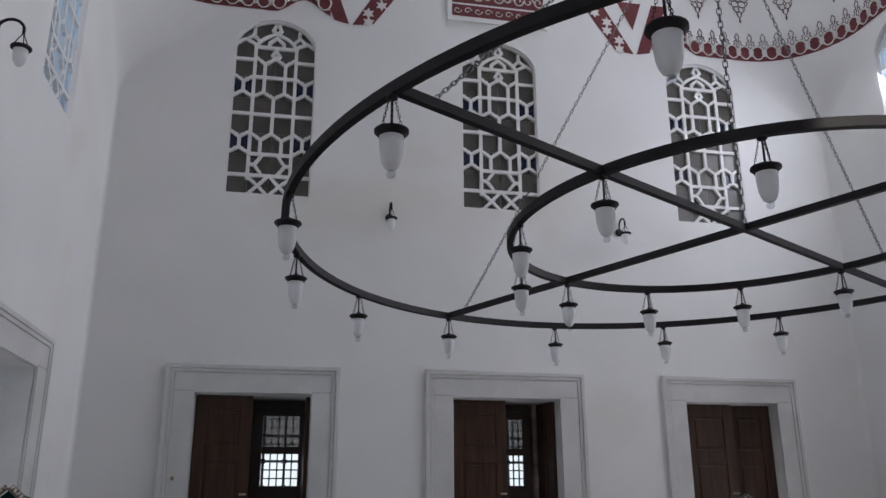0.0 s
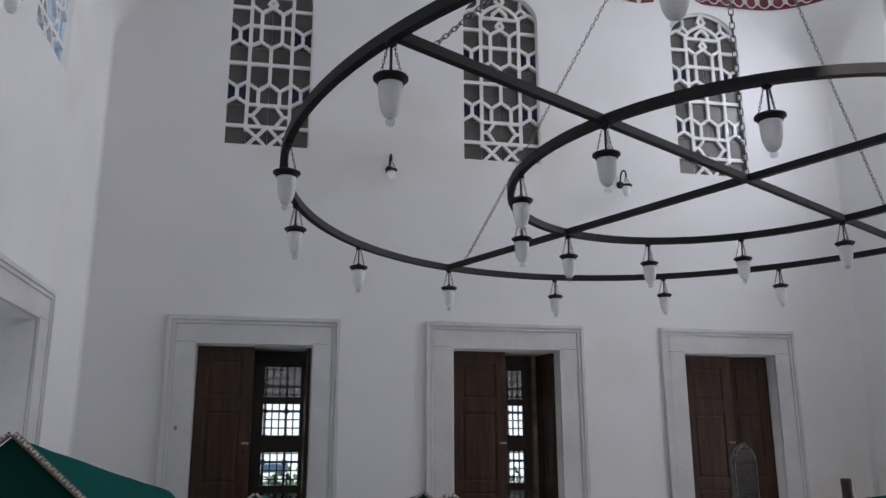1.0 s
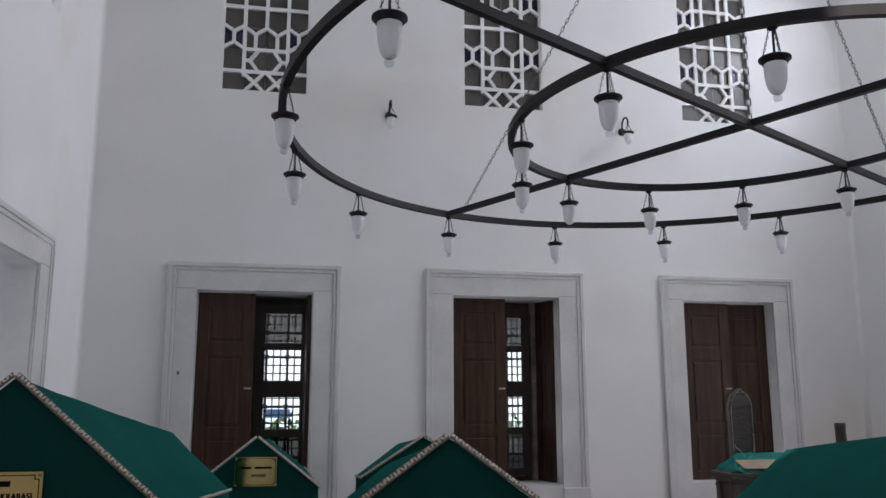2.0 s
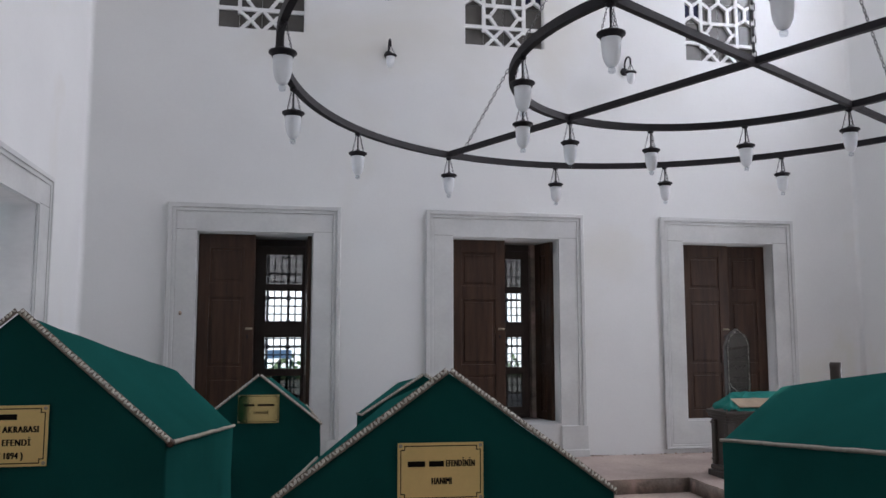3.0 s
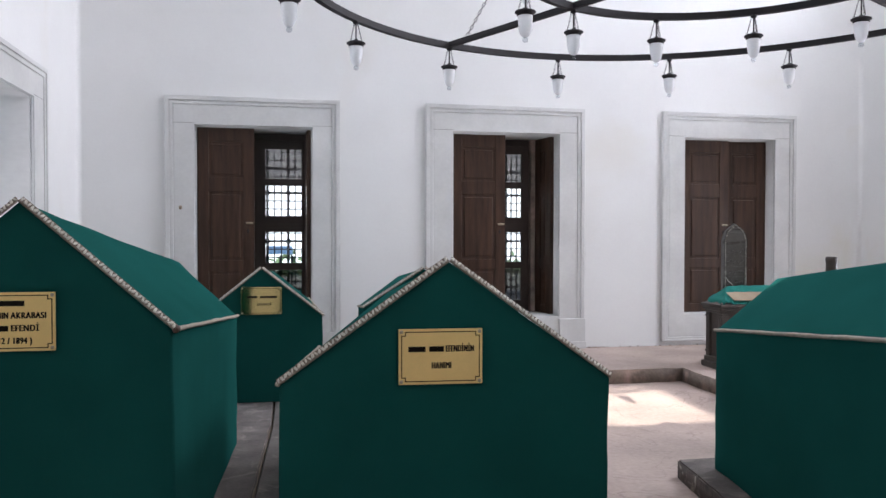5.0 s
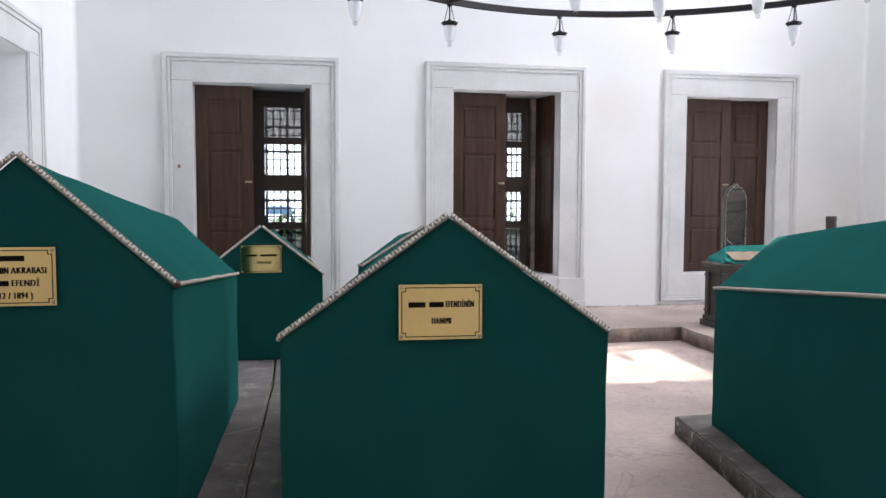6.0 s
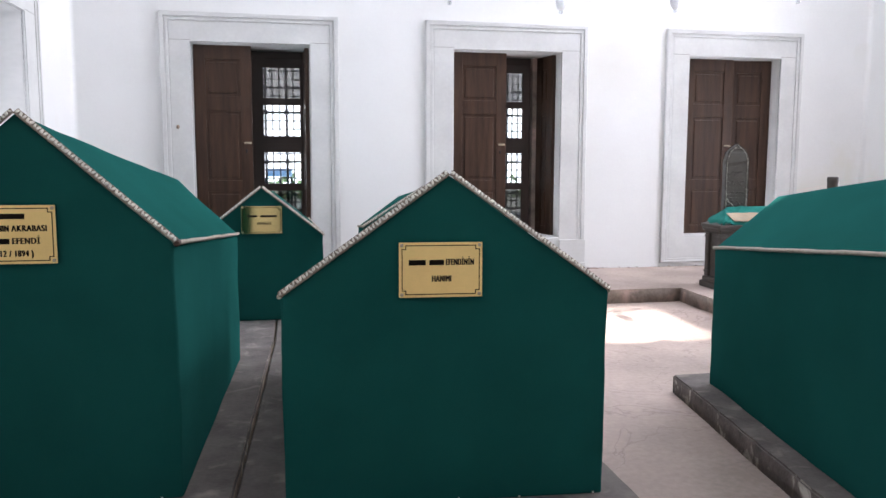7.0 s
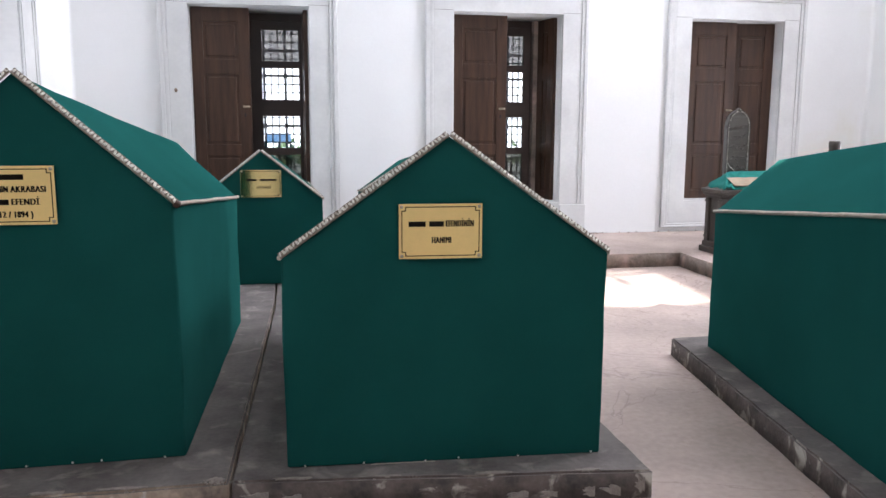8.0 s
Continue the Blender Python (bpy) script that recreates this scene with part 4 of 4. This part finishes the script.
# ---- sconces ----
def sconce(m, label):
    root = empty("wall_sconce", m)
    bm = bmesh.new()
    lathe(bm, [(0.05, 0), (0.05, 0.012), (0.03, 0.03), (0.012, 0.035)], 14)
    bm.transform(Matrix.Rotation(radians(90), 4, "X"))
    pts = [(0, -0.015, 0), (0, -0.022, 0.05)]
    pts += [(0, -0.106 + 0.084 * math.cos(a), 0.075 + 0.075 * math.sin(a)) for a in [k * math.pi / 12 for k in range(13)]]
    pts += [(0, -0.19, 0.04)]
    tube(bm, pts, 0.011, 8)
    part("arm", bm, IRON, root)
    bm = bmesh.new()
    for k in range(3):
        a = k * math.tau / 3
        tube(bm, [(0, -0.19, 0.05), (0.055 * math.cos(a), -0.19 + 0.055 * math.sin(a), -0.06)], 0.004, 5)
    lathe(bm, [(0.05, -0.085), (0.07, -0.075), (0.07, -0.062), (0.04, -0.052), (0.012, -0.04)], 16, (0, -0.19, 0))
    part("cap", bm, IRON, root)
    bm = bmesh.new()
    lathe(bm, [(0.008, -0.21), (0.03, -0.195), (0.045, -0.16), (0.05, -0.082)], 16, (0, -0.19, 0))
    part("glass_shade", bm, FROST, root, "frosted glass cup")
    return tagged(root, label, "sconce", "wall sconces")


for x, z in ((1.15, 4.76), (4.07, 4.75)):
    sconce(pose(x, YF, z), "black iron gooseneck wall lamp with frosted cup")
sconce(pose(XL, 5.40, 4.63, 0, 0, 90), "black iron gooseneck wall lamp with frosted cup")
# ---- stone tomb, headstone and post on the platform ----
PZ = 0.139
root = empty("stone_tomb", pose(4.245, 7.28, PZ))
TW, TD = 0.80, 0.33
bm = bmesh.new()
slab(bm, -0.02, TW + 0.02, -0.02, TD + 0.02, 0, 0.06, 0.01)
slab(bm, 0.0, TW, 0.0, TD, 0.06, 0.11, 0.012)
part("plinth", bm, STONE_DARK, root)
bm = bmesh.new()
slab(bm, 0.04, TW - 0.04, 0.03, TD - 0.03, 0.108, 0.56, 0.01)
part("chest", bm, STONE_DARK, root)
for x in (0.015, TW - 0.085):
    for y in (0.01, TD - 0.08):
        bm = bmesh.new()
        slab(bm, x, x + 0.07, y, y + 0.07, 0.108, 0.555, 0.01)
        for z in (0.15, 0.51):
            slab(bm, x - 0.006, x + 0.076, y - 0.006, y + 0.076, z, z + 0.022, 0.005)
        part("corner_pilaster", bm, STONE_DARK, root)
bm = bmesh.new()
for g, z0, z1 in ((0.0, 0.555, 0.585), (-0.018, 0.583, 0.615), (-0.03, 0.613, 0.65)):
    slab(bm, 0.01 + g, TW - 0.01 - g, 0.005 + g, TD - 0.005 - g, z0, z1, 0.008)
part("cornice", bm, STONE_DARK, root)
bm = bmesh.new()
vs = [bm.verts.new((x + (0.26 if z > 0.7 and x == 0 else 0), y, z)) for x in (0.0, TW) for y, z in ((0.0, 0.648), (TD, 0.648), (TD, 0.80), (0.0, 0.66))]
for q in ((0, 1, 2, 3), (7, 6, 5, 4), (0, 4, 5, 1), (1, 5, 6, 2), (2, 6, 7, 3), (3, 7, 4, 0)):
    bm.faces.new([vs[i] for i in q])
bmesh.ops.recalc_face_normals(bm, faces=bm.faces)
part("sloping_lid", bm, STONE_DARK, root)
tagged(root, "dark carved stone tomb chest with moulded cornice", "tomb")


def drape(name, x0, x1, y0, y1, z, amp, mat, label, seed, folds=()):
    """A rumpled cloth lying on the sloping lid; folds: (x, lean, width, height) of ridges running back."""
    bm = bmesh.new()
    n, m = 60, 34
    grid = []
    for i in range(n + 1):
        row = []
        for j in range(m + 1):
            u, v = i / n, j / m
            x, y = x0 + (x1 - x0) * u, y0 + (y1 - y0) * v
            q = noise.noise(Vector((x * 7 + seed, y * 9, 0.3))) + 0.5 * noise.noise(Vector((x * 19, y * 17 + seed, 1.3)))
            zz = z + 0.012 + min(0.44 * max(-0.01, y - 7.28), 0.55 * max(0.0, x - 4.25)) + amp * max(-0.1, q)
            for fx, lean, wide, high in folds:
                d = (x - fx - lean * (y - y0)) / wide
                zz += high * math.exp(-d * d) * (0.15 + 0.6 * (1 - v * v))
            if folds and x < 4.28:
                zz -= (4.28 - x) * 1.6
            if folds and y < 7.275:
                zz -= (7.275 - y) * 1.2
            x += 0.015 * noise.noise(Vector((y * 11, seed, x * 3)))
            y += 0.02 * noise.noise(Vector((x * 11, seed + 4, y * 3)))
            row.append(bm.verts.new((x, y, zz)))
        grid.append(row)
    for i in range(n):
        for j in range(m):
            bm.faces.new((grid[i][j], grid[i + 1][j], grid[i + 1][j + 1], grid[i][j + 1])).smooth = True
    g = bmesh.ops.extrude_face_region(bm, geom=bm.faces[:])
    bmesh.ops.translate(bm, vec=(0, 0, -0.006), verts=[v for v in g["geom"] if isinstance(v, bmesh.types.BMVert)])
    bmesh.ops.recalc_face_normals(bm, faces=bm.faces)
    return tagged(part(name, bm, mat), label, "cloth")


TOP = PZ + 0.662
drape("green_cloth", 4.262, 5.02, 7.262, 7.60, TOP, 0.008, CLOTH_LIGHT, "rumpled light green cloth lying on the stone tomb", 2.0, ((4.29, 0.55, 0.022, 0.036), (4.335, 0.95, 0.018, 0.030)))
drape("beige_cloth", 4.385, 4.80, 7.268, 7.425, TOP + 0.024, 0.004, CREAM, "flat beige cloth on the green one", 5.0)

# slate headstone with a round, scalloped head
HW = 0.128
SH, HEAD = 1.225, 0.205


def head_line(g):
    """The outline drawn in by g, from the foot up and round the head."""
    w = HW - g
    pts = [(-w * 0.84, 0.0), (w * 0.84, 0.0), (w * 0.97, 0.7), (w, SH)]
    for k in range(1, 24):
        a = k / 24 * math.pi
        q = 1 + 0.022 * abs(math.sin(6 * a))
        pts.append((w * math.cos(a) * q, SH + (HEAD - g) * math.sin(a) ** 0.9 * q + 0.022 * math.exp(-((a - math.pi / 2) / 0.13) ** 2)))
    return pts + [(-w, SH), (-w * 0.97, 0.7)]


stand = Matrix(((1, 0, 0, 0), (0, 0, 1, 0), (0, 1, 0, 0), (0, 0, 0, 1)))
root = empty("headstone", pose(4.60, 7.585 + 0.06, PZ))
bm = plate([head_line(0)], 0.06, stand)
bmesh.ops.bevel(bm, geom=[e for e in bm.edges if e.calc_face_angle(0) > 1], offset=0.005, segments=2, affect="EDGES")
part("slab", bm, SLATE, root)
rnd = random.Random(11)
edge = [Vector((x, -0.0305, z)) for x, z in head_line(0.012)[2:]]
bm = bmesh.new()
run = []
for p, q in zip(edge, edge[1:]):
    n = max(1, int((q - p).length / 0.010))
    run += [p.lerp(q, k / n) for k in range(n)]
tube(bm, [p + Vector((rnd.uniform(-0.002, 0.002), 0, rnd.uniform(-0.002, 0.002))) for p in run], [(0.0095 if k % 2 else 0.003) * rnd.uniform(0.4, 1.2) for k in range(len(run))], 6)
part("carved_rim", bm, SLATE_WORN, root, "worn beaded rim")
for k in range(5):
    bm = bmesh.new()
    z = 0.80 + k * 0.105
    slab(bm, -0.095, 0.095, -0.034, -0.028, z - 0.004, z + 0.002, 0.001)
    for q in range(6):
        x = -0.075 + q * 0.03 + rnd.uniform(-0.006, 0.006)
        h = z + 0.05 + rnd.uniform(-0.012, 0.012)
        tube(bm, [(x - 0.014, -0.029, h), (x, -0.033, h + 0.022 * (1 if q % 2 else -1)), (x + 0.014, -0.029, h + 0.006)], 0.0045, 5)
    part("carved_relief", bm, SLATE, root)
bm = bmesh.new()
tube(bm, [(-0.10, -0.031, 0.90), (-0.085, -0.034, 0.86), (-0.05, -0.034, 0.84), (-0.015, -0.034, 0.80), (0.01, -0.033, 0.775)], [0.003, 0.006, 0.005, 0.006, 0.003], 5)
part("chipped_scar", bm, SLATE_WORN, root, "pale chipped scar")
tagged(root, "dark slate headstone with a rounded beaded head", "headstone")

bm = bmesh.new()
lathe(bm, [(0.075, 0), (0.075, 0.05), (0.055, 0.07), (0.05, 0.5), (0.047, 1.09), (0.05, 1.10), (0.05, 1.135), (0.044, 1.145)], 20)
tagged(part("stone_post", bm, STONE_DARK), "dark turned stone grave post", "post").matrix_world = pose(4.88, 6.5, PZ)

# ---- painted ornament under the dome ----
RAD = FIL - 0.03
INK_LINE = material("dark_outline_paint", (0.15, 0.10, 0.10), 0.8, vary=0.1, scale=9, fine=80, bump=0.05)


def along(s, z, lift=0.004):
    """A place on the wall face, s metres from the middle of the far wall, round the corner on either side."""
    sg, s = (1, s) if s >= 0 else (-1, -s)
    flat = (XR - XL) / 2 - RAD
    if s <= flat:
        x, y = s, YF - lift
    elif s <= flat + RAD * math.pi / 2:
        a = (s - flat) / RAD
        x, y = flat + (RAD - lift) * math.sin(a), YF - RAD + (RAD - lift) * math.cos(a)
    else:
        x, y = flat + RAD - lift, YF - RAD - (s - flat - RAD * math.pi / 2)
    return Vector((CX + sg * x, y, z))


def painted(bm, outline, lift):
    vs = [bm.verts.new(along(s, z, lift)) for s, z in outline]
    bm.faces.new(vs)


def foot(s):
    """The wavy lower edge of the painted border."""
    d = abs(s)
    if d < 2.9:
        t = (d - 2.15) / 0.75
        return 7.42 + 0.20 * math.sin(math.pi * min(1, max(0, t))) ** 2
    return 7.42


def oval(s, z, a, b, n=12):
    return [(s + a * math.cos(k * math.tau / n), z + b * math.sin(k * math.tau / n)) for k in range(n)]


for sg, nm in ((1, "east"), (-1, "west")):
    root = empty(f"trim_border_{nm}")
    bm = bmesh.new()
    st = 0.05
    k = 2.2
    while k < 7.2:
        painted(bm, [(sg * k, foot(k)), (sg * (k + st), foot(k + st)), (sg * (k + st), foot(k + st) + 0.075), (sg * k, foot(k) + 0.075)], 0.006)
        k += st
    part("maroon_edge", bm, MAROON, root)
    k = 2.28
    while k < 7.0:
        z = foot(k) + 0.135
        bm = bmesh.new()
        painted(bm, oval(sg * k, z, 0.070, 0.090), 0.009)
        part("maroon_oval", bm, MAROON, root)
        bm = bmesh.new()
        tube(bm, [along(s, q, 0.010) for s, q in oval(sg * k, z, 0.082, 0.104, 14)], 0.012, 4, closed=True)
        part("white_ring", bm, WHITE_PAINT, root)
        bm = bmesh.new()
        c = k + 0.095
        f = foot(c)
        for dx in (-1, 1):
            tube(bm, [along(sg * (c + dx * u), f + w, 0.008) for u, w in ((0.0, 0.075), (0.022, 0.10), (0.030, 0.14), (0.018, 0.18), (0.040, 0.215), (0.07, 0.222))], 0.011, 4)
        part("white_scroll", bm, WHITE_PAINT, root)
        bm = bmesh.new()
        for dx in (-1, 1):
            p = [along(sg * (c + dx * u), f + w, 0.005) for u, w in ((0.085, 0.245), (0.055, 0.255), (0.045, 0.285), (0.06, 0.305), (0.03, 0.32), (0.016, 0.30), (0.018, 0.34), (0.034, 0.365), (0.028, 0.395), (0.0, 0.44))]
            tube(bm, p, 0.0075, 4)
            tube(bm, [along(sg * (c + dx * u), f + w, 0.005) for u, w in ((0.0, 0.20), (0.024, 0.235), (0.022, 0.27), (0.0, 0.29))], 0.006, 4)
        part("finial_outline", bm, INK_LINE, root)
        k += 0.19
    # dark filigree pendants higher up in the niche
    for q in (2.95, 3.6, 4.25, 4.9, 5.55):
        bm = bmesh.new()
        for row, (z, half) in enumerate(((8.17, 0.03), (8.25, 0.07), (8.34, 0.11), (8.43, 0.14), (8.53, 0.12))):
            cells = max(1, round(half / 0.045))
            for m in range(cells):
                c = q + (m - (cells - 1) / 2) * 2 * half / cells
                w = half / cells
                tube(bm, [along(sg * (c + w * math.cos(a)), z + 0.05 * math.sin(a), 0.006) for a in [t * math.tau / 8 for t in range(8)]], 0.007, 4, closed=True)
            for dx in (-1, 1):
                tube(bm, [along(sg * (q + dx * half * 1.05), z - 0.02, 0.006), along(sg * (q + dx * half * 1.35), z + 0.02, 0.006), along(sg * (q + dx * half * 1.1), z + 0.05, 0.006)], 0.007, 4)
        tube(bm, [along(sg * q, 8.02, 0.006), along(sg * q, 8.07, 0.006), along(sg * q, 8.13, 0.006)], [0.003, 0.016, 0.004], 5)
        part("pendant_motif", bm, INK_LINE, root)
    tagged(root, "painted maroon and white border following the niche", "painted border", kind="structure")
    # the two arms of the pendentive foot
    root = empty(f"trim_pendentive_{nm}")
    for arm in ([(1.14, 8.15), (1.66, 7.36), (1.92, 7.34), (1.46, 8.15)], [(1.96, 7.34), (2.15, 7.38), (2.46, 8.15), (2.24, 8.15)]):
        bm = bmesh.new()
        painted(bm, [(sg * s, z) for s, z in arm], 0.005)
        part("maroon_arm", bm, MAROON, root)
        top, low = (Vector(arm[0]) + Vector(arm[3])) / 2, (Vector(arm[1]) + Vector(arm[2])) / 2
        for j in range(6):
            c = low.lerp(top, (j + 0.35) / 6) + Vector((0.04 if j % 2 else -0.05, 0)) * (1 if arm[0][0] < 1.5 else 0.5)
            bm = bmesh.new()
            g = 0.085 if arm[0][0] < 1.5 else 0.06
            painted(bm, [(sg * (c.x + g * (1 if i % 2 else 0.52) * math.cos(i * math.tau / 12)), c.y + g * (1 if i % 2 else 0.52) * math.sin(i * math.tau / 12)) for i in range(12)], 0.009)
            part("white_star", bm, WHITE_PAINT, root)
    bm = bmesh.new()
    painted(bm, [(sg * 1.72, 8.15), (sg * 1.93, 7.72), (sg * 2.08, 8.15)], 0.005)
    part("maroon_wedge", bm, MAROON, root)
    tagged(root, "painted maroon pendentive foot with white stars", "painted border", kind="structure")

root = empty("trim_panel")
bm = bmesh.new()
slab(bm, 1.87, 3.25, YF - 0.03, YF + 0.01, 7.56, 8.6, 0.006)
part("raised_panel", bm, PLASTER, root)
for z0, z1 in ((7.63, 7.80), (7.83, 8.45)):
    bm = bmesh.new()
    slab(bm, 1.93, 3.19, YF - 0.0345, YF - 0.028, z0, z1)
    part("maroon_field", bm, MAROON, root)
for k in range(9):
    x = 2.0 + k * 0.14
    bm = bmesh.new()
    sg = 1 if k % 2 else -1
    tube(bm, [(x + 0.055 * math.cos(a) * (1 - a / 9), YF - 0.0355, 7.715 + sg * 0.05 * math.sin(a) * (1 - a / 9)) for a in [q * 0.5 for q in range(13)]], 0.008, 4)
    part("white_scroll", bm, WHITE_PAINT, root)
    bm = bmesh.new()
    tube(bm, [(x + 0.075 * math.cos(a) * (1 - a / 10), YF - 0.0355, 7.95 + sg * 0.085 * math.sin(a) * (1 - a / 10)) for a in [q * 0.5 for q in range(15)]], 0.012, 4)
    part("white_scroll", bm, WHITE_PAINT, root)
tagged(root, "raised panel painted maroon with white scrolls", "painted panel", kind="structure")

# ---- outside the lower windows ----
root = empty("bench", pose(-0.05, 20.5, -0.25))
bm = bmesh.new()
slab(bm, -0.34, 0.30, -0.2, 0.2, 1.22, 1.42, 0.02)
part("seat", bm, BLUE, root)
for x in (-0.36, 0.0, 0.28):
    bm = bmesh.new()
    slab(bm, x - 0.025, x + 0.025, -0.15, 0.15, 0, 1.19, 0.006)
    part("leg", bm, IRON, root)
tagged(root, "blue painted stand on the pale courtyard paving", "stand")

bm = bmesh.new()
rnd = random.Random(5)
for k in range(1600):
    x, z = rnd.uniform(-14, 22), rnd.uniform(0, 1) ** 1.4
    top = 0.9 + 0.3 * noise.noise(Vector((x * 0.5, 0, 0)))
    c = Vector((x, 34 + rnd.uniform(-0.8, 0.8), -0.25 + z * top))
    a = Vector((rnd.uniform(-1, 1), rnd.uniform(-1, 1), rnd.uniform(-1, 1))).normalized() * 0.2
    b = a.cross(Vector((rnd.uniform(-1, 1), rnd.uniform(-1, 1), 1))).normalized() * 0.12
    bm.faces.new([bm.verts.new(c + q) for q in (a, b, -a, -b)])
tagged(part("hedge", bm, LEAF), "clipped green hedge beyond the courtyard", "hedge", kind="stuff")
